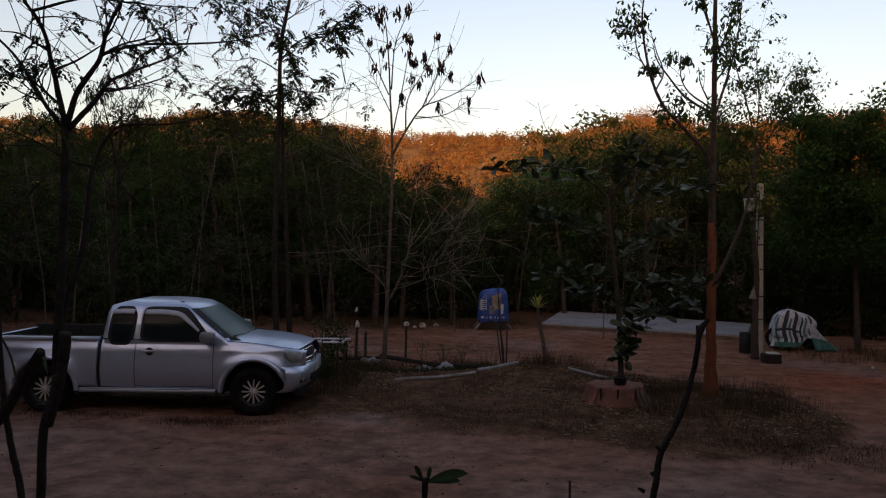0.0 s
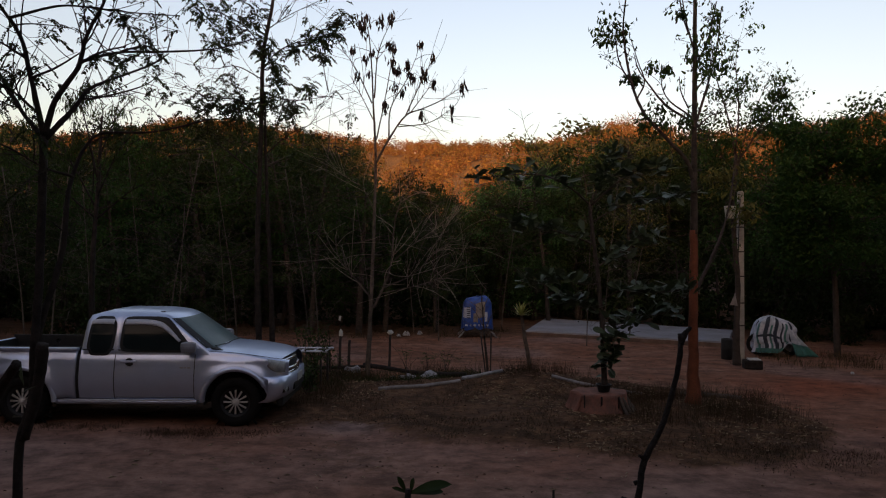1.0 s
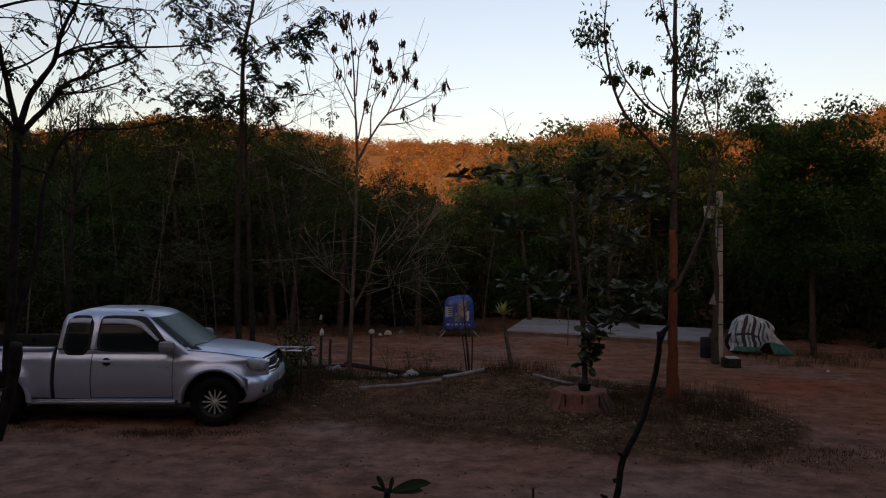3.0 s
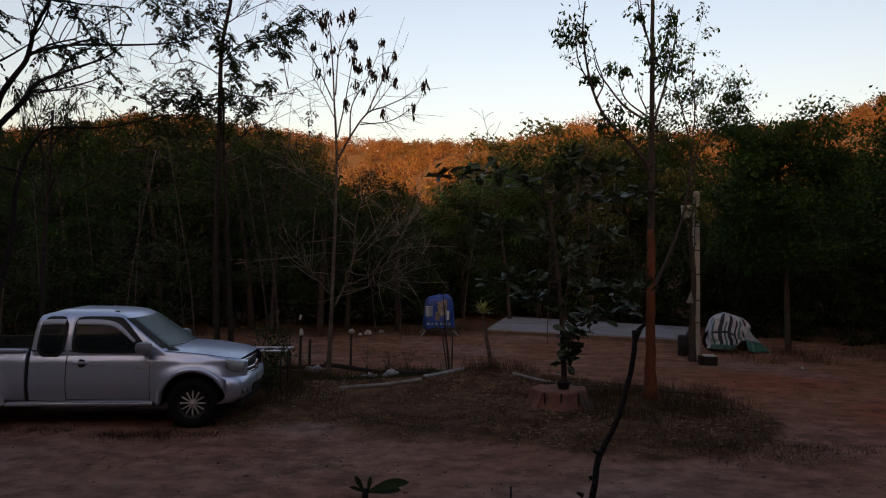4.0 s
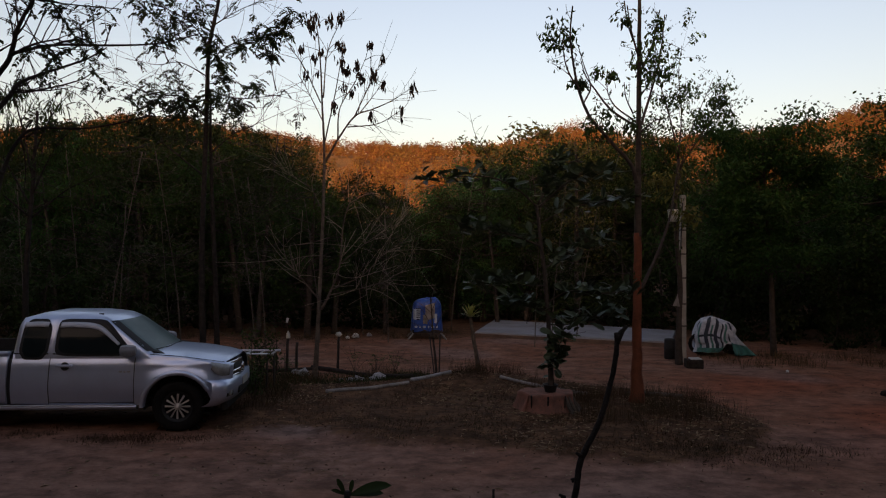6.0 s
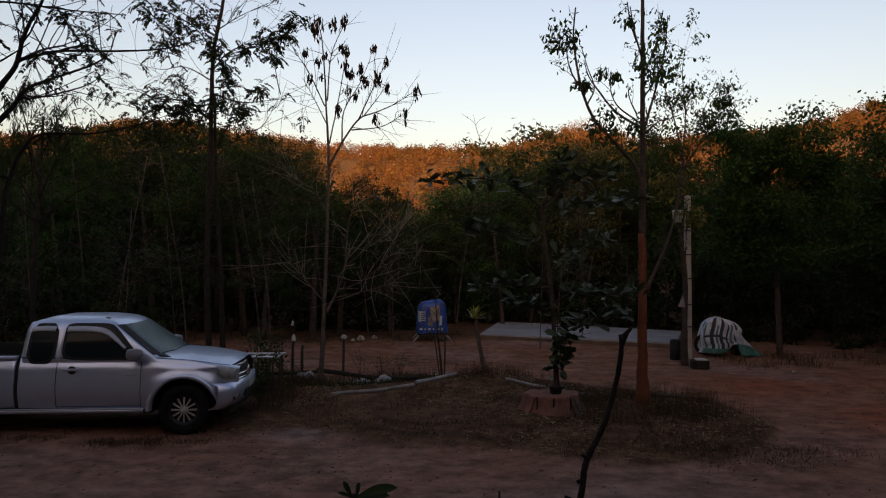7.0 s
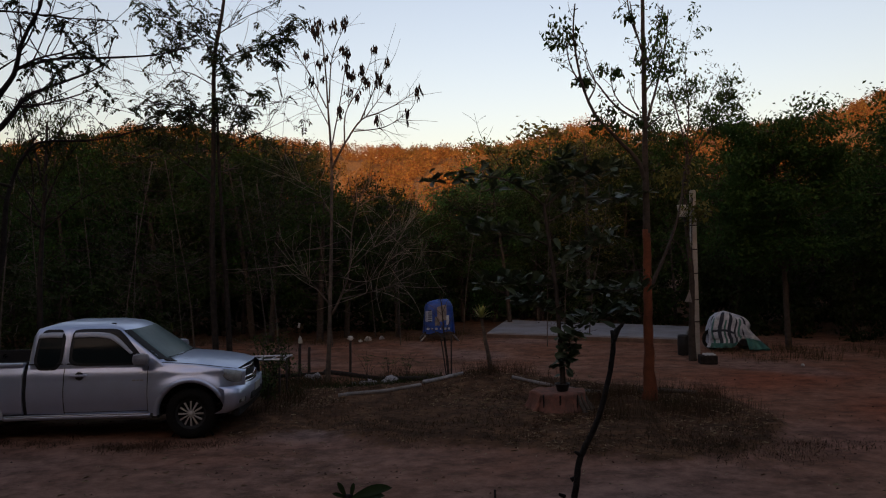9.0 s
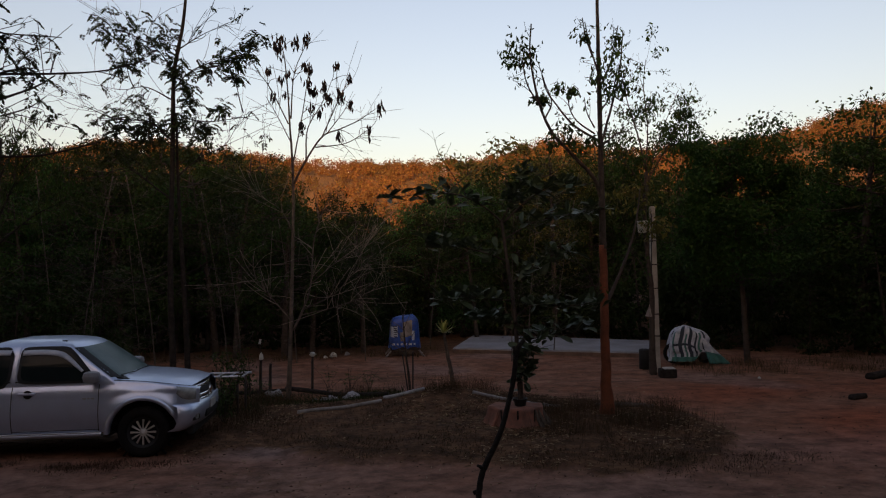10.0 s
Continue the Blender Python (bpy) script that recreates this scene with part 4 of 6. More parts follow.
# ---- the wood behind: a few kinds of tree, repeated ----
def wood_tree(name, label, tall, wide, clumps, per, leaf, mat, bark, seed, low=0.35, trunk_r=0.1, twigs=0):
    """A forest tree: tapered trunk, limbs, and an uneven crown of small leaves in clumps with gaps."""
    rng = np.random.default_rng(seed)
    root = tagged(new(name), label, "tree", "trees of the wood")
    lean = rng.normal(0, (0.16 if twigs else 0.05) * tall, 2)
    trunk = spline([(0, 0, -0.1, trunk_r * 1.3), (lean[0] * 0.2, lean[1] * 0.2, tall * 0.3, trunk_r), (lean[0] * 0.6, lean[1] * 0.6, tall * 0.65, trunk_r * 0.65), (lean[0], lean[1], tall * 0.97, 0.015)], 6)
    v, f = tube_arrays(trunk, 8, 0.1, rng)
    mesh_object("trunk", v, f, bark, root)
    limbs, centres = [], []
    for k in range(clumps):
        h = rng.uniform(low, 0.98)
        p = trunk[int(h * (len(trunk) - 1)), :3]
        reach = wide * (1.15 - abs(h - 0.62)) * rng.uniform(0.35, 1.0)
        a = rng.uniform(0, 6.28)
        e = p + (math.cos(a) * reach, math.sin(a) * reach, rng.uniform(0.05, 0.5) * reach)
        m = (p + e) / 2 + rng.normal(0, 0.12, 3) - (0, 0, 0.08 * reach)
        limbs.append(spline([(*p, trunk_r * 0.3), (*m, trunk_r * 0.18), (*e, 0.008)], 2))
        size = rng.uniform(0.16, 0.34) * wide * 0.5 + 0.05
        centres.append(e + rng.normal(0, 1, (per, 3)) * (size, size, size * 0.6))
    if twigs:
        limbs += twig_lines(limbs, twigs, 0.6, rng, 0.1, 0.2, 0.5)
    v, f = joined([tube_arrays(l, 4) for l in limbs])
    tagged(mesh_object("branchwork", v, f, bark, root), kind="stuff")
    v, t = leaf_arrays(np.vstack(centres), leaf, rng, 0.5, 0.5)
    fast_mesh("crown", v, t, mat, root)
    return root


kinds = [
    wood_tree("forest_tree", "dark leafy forest tree behind the yard", 7.5, 1.9, 40, 150, 0.13, LEAF_DARK, BARK, 101, 0.3),
    wood_tree("forest_tree", "slender forest tree with sparse dark foliage", 8.5, 1.4, 30, 110, 0.12, LEAF_DARK, BARK, 102, 0.4, 0.075),
    wood_tree("forest_tree", "green leafy forest tree behind the yard", 6.3, 1.8, 46, 180, 0.125, LEAF, BARK, 103, 0.2),
    wood_tree("forest_tree", "dry forest tree with yellow-brown foliage", 7.5, 1.6, 30, 100, 0.12, LEAF_YELLOW, BARK, 104, 0.4),
    wood_tree("forest_shrub", "dense dark shrub at the edge of the wood", 3.2, 1.4, 34, 70, 0.17, LEAF_DARK, BARK, 105, 0.05, 0.05),
    wood_tree("bare_sapling", "bare pale sapling at the edge of the wood", 5.5, 1.3, 34, 3, 0.1, LEAF_DARK, BARK_PALE, 106, 0.12, 0.015, 90),
    wood_tree("forest_tree", "dark forest tree deep in the wood, also added out of view to block skylight", 7.5, 2.0, 36, 60, 0.27, LEAF_DARK, BARK, 107, 0.35),
    wood_tree("forest_tree", "dry tree deep in the wood", 7.5, 1.8, 26, 46, 0.24, LEAF_YELLOW, BARK_PALE, 108, 0.4),
    wood_tree("forest_tree", "bright green feathery tree behind the slab", 6.3, 1.9, 56, 190, 0.11, LEAF_GREEN, BARK, 109, 0.12),
]
TALL = (7.5, 8.5, 6.3, 7.5, 3.2, 5.5, 7.5, 7.5, 6.3)
rng = np.random.default_rng(77)
used = set()


def plant(kind, x, y, scale):
    m = Matrix.Translation((x, y, height(x, y))) @ Matrix.Rotation(rng.uniform(0, 6.28), 4, "Z")
    ob = kinds[kind]
    if kind not in used:
        used.add(kind)
        ob.matrix_basis = m
    else:
        ob = copy_thing(ob, m)
    ob.scale = (scale * rng.uniform(0.9, 1.15), scale * rng.uniform(0.9, 1.15), scale)


# rows of the wood from its edge back; taller to the west, lower in the gap, taller to the east
def canopy(bearing):
    """Height of the tree tops above the eye, as a slope, by bearing."""
    return 0.18 - 0.055 * np.exp(-((bearing - 0.03) / 0.14) ** 2) - 0.035 * ease(0.42, 0.55, bearing)


for row, (y0, step) in enumerate(((23.4, 2.0), (28.5, 2.2), (33, 2.6), (39, 3.0), (46, 3.6), (54, 4.4))):
    half = y0 * 0.95 + 4
    x = -half
    while x < half * 1.25:
        xx, yy = x + rng.uniform(-0.7, 0.7), y0 + rng.uniform(-1.4, 1.4)
        x += step * rng.uniform(0.75, 1.25)
        if row == 0 and 2.6 < xx < 11.5:
            yy += 3.5
        top = 2.55 + yy * float(canopy(xx / yy)) * rng.uniform(0.58, 1.12)
        kind = int(rng.choice([0, 0, 1, 2, 2, 3] if row < 3 else [6, 6, 7]))
        plant(kind, xx, yy, max(0.5, top / TALL[kind]))
for x in np.arange(-26, 34, 1.25):
    y = 25.6 + rng.uniform(-0.6, 2.0) + (2.6 if 2.4 < x < 11 else 0)
    plant(4, x + rng.uniform(-0.5, 0.5), y, rng.uniform(0.7, 1.15))
for x in np.arange(-32, 34, 1.8):
    plant(4, x + rng.uniform(-0.4, 0.4), 37.0 + rng.uniform(-1.2, 1.2), rng.uniform(1.4, 1.7))
for x, y in ((-9, 19.5), (-11, 21), (-7.2, 20.5), (-13.5, 19), (13.8, 19.5), (15.5, 18.5), (17.5, 20), (12.6, 21), (19.5, 18), (-15, 21.5)):
    plant(4, x, y, rng.uniform(0.75, 1.1))
for x, y, s in ((-6.9, 18.5, 1.0), (-5.3, 19.5, 1.0), (-2.6, 15.8, 0.85), (-4.1, 14.5, 0.6), (4.6, 19.5, 0.85), (5.2, 20, 0.95), (-9.2, 17, 1.1), (2.6, 24, 1.1), (-0.4, 22.8, 1.0), (-3.0, 19.5, 0.9), (-1.6, 20.5, 0.8), (0.4, 20.6, 0.7), (-7.8, 16.2, 0.8), (-10.5, 18.2, 0.9), (-12, 17, 1.0), (6.2, 20.9, 0.9), (-6.0, 16.8, 0.7), (-8.6, 21.0, 1.1)):
    plant(5, x, y, s)

for kind, x, y, s in ((0, -10.4, 26.3, 1.02), (0, -8.6, 25.6, 1.0), (0, -7.2, 26.4, 0.98), (2, -9.6, 24.6, 1.1), (1, -3.7, 22.2, 0.8), (1, -2.35, 24.0, 0.79), (0, -12.8, 26, 1.0), (2, -6.0, 24.4, 1.05), (1, -5.2, 25.0, 0.85)):
    plant(kind, x, y, s)
dark = wood_tree("dense_tree", "dense dark evergreen tree on a single trunk", 6.4, 1.6, 100, 300, 0.12, LEAF, BARK, 120, 0.40, 0.065)
dark.matrix_basis = pose(10.75, 17.7, 0, 0, 0, 40)
for x, y, s in ((9.2, 25.0, 0.95), (10.5, 24.6, 1.1), (8.0, 26.6, 1.0), (11.8, 22.6, 1.0)):
    plant(4, x, y, s)
for x, y, s in ((9.4, 27.0, 0.9), (7.0, 28.0, 0.85)):
    plant(0, x, y, s)
for x, y, s in ((18.6, 21.7, 1.2), (15.6, 19.8, 1.2), (16.6, 20.8, 1.2), (17.2, 18.9, 1.1)):
    plant(2, x, y, s)
for x, y, s in ((4.3, 27.8, 1.0), (2.9, 28.6, 0.85), (5.6, 28.9, 0.9)):
    plant(8, x, y, s)

# unseen trees added behind and beside the viewer, to block skylight and darken reflections
for x in np.arange(-32, 34, 2.4):
    plant(6, x + rng.uniform(-0.8, 0.8), -8.0 + rng.uniform(-0.8, 0.8), rng.uniform(1.4, 1.7))
for y0, step in ( (-11, 2.6), (-15, 3.0), (-20, 3.6)):
    for x in np.arange(-34, 36, step):
        plant(6, x + rng.uniform(-1, 1), y0 + rng.uniform(-1.5, 1.5), rng.uniform(1.3, 1.75))
for y in np.arange(-8, 13, 2.6):
    for x in (-21, -17, 18, 22):
        plant(6, x + rng.uniform(-0.8, 0.8), y + rng.uniform(-1, 1), rng.uniform(1.3, 2.0))
for y in np.arange(13, 23, 3.0):
    for x in (-27, -23, 27, 31):
        plant(6, x, y, rng.uniform(1.1, 1.5))

# ---- the wooded hillside, in low sun ----
rng = np.random.default_rng(88)
spots = []
while len(spots) < 2500:
    y = (150 + 116 * rng.uniform(0, 1) ** 0.8) if len(spots) > 250 else rng.uniform(75, 150)
    spots.append((rng.uniform(-0.85, 1.05) * y, y))
spots += [(rng.uniform(50, 80), rng.uniform(240, 257)) for _ in range(16)]
spots = np.array(spots)
sz = land(spots[:, 0], spots[:, 1])
pieces = []
for k, ((x, y), z) in enumerate(zip(spots, sz)):
    tall = rng.uniform(2.5, 6.0) if k < 2500 else rng.uniform(6, 9)
    per = int(42 * tall)
    c = rng.normal(0, 1, (per, 3))
    c /= np.linalg.norm(c, axis=1)[:, None] + 1e-9
    c *= rng.uniform(0.4, 1, (per, 1)) * (tall * 0.36, tall * 0.36, tall * 0.4)
    lump = np.array([x, y, z + tall * 0.46]) + rng.normal(0, tall * 0.16, (5, 3))
    pieces.append(lump[rng.integers(0, 5, per)] * 0.5 + np.array([x, y, z + tall * 0.46]) * 0.5 + c)
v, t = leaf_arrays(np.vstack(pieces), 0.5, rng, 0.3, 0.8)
fast_mesh("hillside_wood", v, t, LEAF_HILL, None, "dry brown woodland on the sunlit hillside, low sun's orange put into its colour", "stuff")["category"] = "woodland"


TRIM = material("dull_silver_trim", (0.2, 0.21, 0.24), 0.4, second=(0.14, 0.15, 0.17), scale=9)
VISOR = material("smoked_visor", (0.42, 0.43, 0.47), 0.4, second=(0.34, 0.35, 0.38), scale=8)


# ---- the silver pickup: x forwards from the front axle, y to its left, z up ----
pickup = thing("pickup_truck", "silver extended-cab pickup truck with alloy wheels, parked on the track", "car", at=(-2.76, 10.88, 0.0))
HUB, TYRE, BASE_AXLE, REAR_END = 0.365, 0.365, -3.05, -4.12
ARCH, FRONT_AXLE = 0.47, 0.07


def grid_part(name, rows, mat, label="", parent=None, close=False, thick=0.0):
    """A smooth sheet through rows of points; thick gives it a rim turned inwards."""
    n, k = len(rows), len(rows[0])
    verts = [p for row in rows for p in row]
    faces = [(i * k + j, i * k + (j + 1) % k, (i + 1) * k + (j + 1) % k, (i + 1) * k + j) for i in range(n - 1) for j in range(k if close else k - 1)]
    ob = mesh_object(name, verts, faces, mat, parent or pickup, label)
    if thick:
        so = ob.modifiers.new("shell", "SOLIDIFY")
        so.thickness, so.offset = thick, 0.0
    return ob


def belt(u):
    """Height of the shoulder line along the body."""
    return float(np.interp(u, [-4.2, -2.3, -2.2, -0.4, 0.1, 0.5, 0.72, 0.84], [1.10, 1.10, 1.12, 1.105, 1.07, 1.01, 0.96, 0.91]))


def half(u):
    """Half width of the body along its length."""
    return float(np.interp(u, [-4.2, -3.9, -2.3, -0.6, 0.2, 0.5, 0.65, 0.75, 0.80], [0.84, 0.86, 0.865, 0.865, 0.86, 0.83, 0.765, 0.66, 0.52]))


def lower(u):
    """Lower edge of the side: the sill, cut by both wheel arches."""
    z = float(np.interp(u, [-4.2, -3.7, -0.7, 0.55, 0.9], [0.52, 0.45, 0.385, 0.42, 0.44]))
    for axle in (FRONT_AXLE, BASE_AXLE):
        if abs(u - axle) < ARCH:
            z = max(z, HUB + math.sqrt(ARCH**2 - (u - axle) ** 2))
    return z


def flare(u, z):
    """The swelling of the body round the wheel arches."""
    out = 0.0
    for axle in (FRONT_AXLE, BASE_AXLE):
        d = math.hypot(u - axle, z - HUB)
        out = max(out, 0.034 * math.exp(-(((d - ARCH - 0.03) / 0.09) ** 2)) * (1 if z > 0.3 else 0))
    return out


def side_y(u, z):
    """Half width at a height: rounded section with a shoulder crease, the upper half leaning inwards."""
    return half(u) - 0.06 * max(0, (0.66 - z) / 0.3) ** 1.5 - 0.085 * max(0, (z - 0.68) / 0.42) ** 1.8 + flare(u, z) + 0.012 * math.exp(-(((z - 0.97) / 0.04) ** 2))


def side_rows(us, sign, top=belt, levels=14):
    rows = []
    for u in us:
        lo, hi = lower(u), top(u)
        row = []
        for k in range(levels + 1):
            s = k / levels
            z = lo + (hi - lo) * s
            row.append((u, sign * side_y(u, z), z))
        row.append((u, sign * (half(u) - 0.10), hi + 0.008))
        rows.append(row)
    return rows


def steps(a, b, d=0.025):
    return list(np.linspace(a, b, max(2, int(abs(b - a) / d) + 1)))


for sign in (-1, 1):
    grid_part("front_fender", side_rows(steps(-0.53, 0.79), sign), PAINT)
    grid_part("door", side_rows(steps(-1.70, -0.54), sign), PAINT)
    grid_part("rear_cab_panel", side_rows(steps(-2.22, -1.712), sign), PAINT)
    grid_part("bed_side", side_rows(steps(REAR_END, -2.27), sign), PAINT, thick=0.03)
    sill = [[(u, sign * (0.80 + d), z) for d, z in ((0.0, 0.40), (0.045, 0.385), (0.05, 0.345), (0.0, 0.32), (-0.2, 0.33))] for u in steps(-2.55, -0.5, 0.2)]
    grid_part("sill", sill, PAINT)
    for axle, name in ((FRONT_AXLE, "front_arch"), (BASE_AXLE, "rear_arch")):
        lip = []
        for k in range(29):
            a = 0.16 * math.pi * (axle == FRONT_AXLE) + (1 - 0.16 * (axle == FRONT_AXLE)) * math.pi * (k / 28)
            c, s = math.cos(a), math.sin(a)
            w = half(axle + c * ARCH) + 0.036
            lip.append([(axle + c * r, sign * (w + d), HUB + s * r) for r, d in ((ARCH - 0.012, -0.1), (ARCH - 0.012, 0.0), (ARCH + 0.012, 0.012), (ARCH + 0.045, 0.004), (ARCH + 0.055, -0.03))])
        grid_part(name, lip, PAINT)
        well = [[(axle + math.cos(a) * ARCH, sign * y, HUB + math.sin(a) * ARCH) for y in (0.84, 0.6, 0.45)] for a in np.linspace(-0.1, math.pi + 0.1, 20)]
        grid_part("wheel_well", well, BLACK)

for sign in (-1, 1):
    limb("hood_gap", [(u, sign * (half(u) - 0.092), belt(u) + 0.007, 0.006) for u in (-0.42, -0.2, 0.0, 0.2, 0.4, 0.55, 0.69)], BLACK, pickup, per=3, sides=5, wobble=0)
    limb("sill_trim", [(u, sign * 0.846, 0.392, 0.011) for u in (-2.5, -1.9, -1.2, -0.52)], VISOR, pickup, per=3, sides=6, wobble=0)
    limb("door_gap", [(u, sign * side_y(u, 0.43), 0.43, 0.005) for u in (-1.7, -1.3, -0.9, -0.54)], BLACK, pickup, per=3, sides=5, wobble=0)
    limb("belt_trim", [(u, sign * (half(u) - 0.068), belt(u) + 0.004, 0.009) for u in (-2.2, -1.7, -1.2, -0.8, -0.55)], BLACK, pickup, per=3, sides=5, wobble=0)

# nose, hood and grille
hood = []
for u in steps(-0.42, 0.69, 0.05):
    w, z = half(u) - 0.095, belt(u) + 0.008
    crown = 0.06 * (1 - max(0, (u - 0.1) / 0.72) ** 2 * 0.55)
    hood.append([(u + 0.10 * (1 - (y / w) ** 2) * max(0, u) / 0.8 - 0.0, y, z + crown * (1 - abs(y / w) ** 2.4)) for y in np.linspace(-w, w, 17)])
grid_part("hood", hood, PAINT)
nose = []
for y in np.linspace(-0.60, 0.60, 25):
    bow = 0.79 - 0.14 * (abs(y) / 0.6) ** 2.2
    nose.append([(bow - 0.06, y, 0.96), (bow - 0.015, y, 0.91), (bow, y, 0.80), (bow + 0.01, y, 0.68)])
grid_part("grille_panel", nose, BLACK)
for z, h in ((0.93, 0.022), (0.865, 0.018), (0.80, 0.018), (0.735, 0.022)):
    bar = [[(0.805 - 0.14 * (abs(y) / 0.6) ** 2.2 + dx - (0.04 if z > 0.86 else 0.0), y, z + dz) for dx, dz in ((-0.03, h), (0.01, h), (0.016, 0), (0.01, -h), (-0.03, -h))] for y in np.linspace(-0.44, 0.44, 17)]
    grid_part("grille_bar", bar, CHROME, "chrome grille bar")
badge = part("badge", lathe([(0.0, 0), (0.06, 0), (0.06, 0.012), (0.05, 0.02)], 20, pose(0.815, 0, 0.83, 0, 90, 0)), CHROME, pickup, "plain chrome oval badge")
bumper = []
for a in np.linspace(-1, 1, 41):
    y = 0.90 * math.sin(a * math.pi / 2 * 0.98)
    fx = 0.85 - 0.19 * abs(a) ** 2.4 - (0.09 * max(0, (abs(a) - 0.72) / 0.28) ** 1.6)
    bumper.append([(fx - 0.10, y * 0.97, 0.745), (fx - 0.01, y, 0.71), (fx, y, 0.58), (fx - 0.015, y, 0.50), (fx - 0.05, y * 0.985, 0.42), (fx - 0.16, y * 0.95, 0.36)])
grid_part("front_bumper", bumper, PAINT)
part("bumper_intake", box(0.04, 0.75, 0.11, 0.02, pose(0.835, 0, 0.47)), BLACK, pickup)
part("number_plate", box(0.012, 0.36, 0.12, 0.004, pose(0.858, 0, 0.57)), WHITE, pickup, "blank pale number plate")
for sign in (-1, 1):
    lamp = []
    for s in np.linspace(0, 1, 11):
        u, y = 0.52 + 0.235 * s - 0.02 * s * s, sign * (0.828 - 0.20 * s**1.6)
        zt, zb = 1.0 - 0.05 * s, 0.75 + 0.02 * s + 0.15 * (1 - s) ** 2.2
        lamp.append([(u, y * 0.97, zt), (u + 0.022, y + sign * 0.014, zt - 0.02), (u + 0.032, y + sign * 0.018, (zt + zb) / 2), (u + 0.024, y + sign * 0.014, zb + 0.02), (u, y * 0.975, zb)])
    grid_part("headlight", lamp, LAMP_GLASS, "clear plastic headlight")
    part("fog_lamp", lathe([(0.0, 0.0), (0.045, 0.0), (0.05, 0.02), (0.0, 0.03)], 16, pose(0.775, sign * 0.70, 0.545, 0, 90, sign * 16)), LAMP_GLASS, pickup, "round fog lamp")
    part("fog_surround", box(0.05, 0.2, 0.11, 0.02, pose(0.765, sign * 0.70, 0.49, 0, 0, sign * 16)), BLACK, pickup)


# cab: rounded rings from the belt to the roof
def cab_front(z):
    return float(np.interp(z, [1.05, 1.14, 1.57, 1.64, 1.685], [-0.26, -0.36, -0.93, -1.06, -1.3]))


def cab_rear(z):
    return float(np.interp(z, [1.05, 1.14, 1.5, 1.61, 1.685], [-2.235, -2.235, -2.21, -2.17, -1.95]))


def cab_half(z):
    return float(np.interp(z, [1.05, 1.14, 1.35, 1.55, 1.61, 1.655, 1.685], [0.80, 0.79, 0.735, 0.665, 0.62, 0.52, 0.36]))


def cab_ring(z, grow=0.0):
    a, b, w = cab_rear(z) - grow, cab_front(z) + grow, cab_half(z) + grow
    ring, r = [], 0.075
    for cx, cy, start in ((b - r, w - r, 0), (a + r, w - r, 90), (a + r, -w + r, 180), (b - r, -w + r, 270)):
        for k in range(7):
            t = radians(start + 15 * k)
            ring.append((cx + r * math.cos(t), cy + r * math.sin(t), z))
    out = []
    for p, q in zip(ring, ring[1:] + ring[:1]):
        m = 4 if (Vector(p) - Vector(q)).length > 0.3 else 1
        out += [tuple(Vector(p).lerp(Vector(q), k / m)) for k in range(m)]
    # the windscreen bows forwards in the middle
    return [(x + (0.10 * (1 - (y / w) ** 2) if x > b - 0.05 else 0.0), y, zz) for x, y, zz in out]


levels = [1.05, 1.12, 1.2, 1.3, 1.4, 1.5, 1.55, 1.585, 1.61, 1.635, 1.66, 1.675, 1.685]
cab = grid_part("cab", [cab_ring(z) for z in levels], PAINT, close=True)
ring = cab_ring(1.685)
grid_part("roof", [[(-1.6 + (x + 1.6) * k, y * k, 1.684 + 0.018 * (1 - k * k)) for x, y, _ in ring] for k in (1.0, 0.94, 0.85, 0.7, 0.5, 0.3, 0.1, 0.001)], PAINT, close=True)


def pane(name, mat, corners, sign, out=0.006, label="", n=17, round_by=0.3):
    """A window pane with rounded corners that lies on the cab's side; corners give (u, z) round it."""
    (u0, z0), (u1, z1), (u2, z2), (u3, z3) = corners
    rows = []
    for a in np.linspace(-1, 1, n):
        row = []
        for b in np.linspace(-1, 1, 13):
            s, k = (1 + a * math.sqrt(1 - round_by * b**6)) / 2, (1 + b * math.sqrt(1 - round_by * a**6)) / 2
            lo, hi = (u0 + (u1 - u0) * s, z0 + (z1 - z0) * s), (u3 + (u2 - u3) * s, z3 + (z2 - z3) * s)
            z = lo[1] + (hi[1] - lo[1]) * k
            row.append((lo[0] + (hi[0] - lo[0]) * k, sign * (cab_half(z) + out), z))
        rows.append(row)
    return grid_part(name, rows, mat, label)


def visor(line, sign, wide):
    """A rain visor: a bowed strip that stands off the glass along (u, z) points."""
    path = spline([(u, z, 0.0, w) for (u, z), w in zip(line, wide)], 5)
    rows = []
    for k, (u, z, _, w) in enumerate(path):
        d = path[min(k + 1, len(path) - 1)] - path[max(k - 1, 0)]
        d = d[:2] / (np.linalg.norm(d[:2]) + 1e-9)
        row = []
        for q, out in ((-0.5, 0.042), (0.0, 0.036), (0.5, 0.014)):
            uu, zz = u - d[1] * w * q, z + d[0] * w * q
            row.append((uu, sign * (cab_half(zz) + out), zz))
        rows.append(row)
    return grid_part("rain_visor", rows, VISOR, "pale smoked rain visor", thick=0.004)


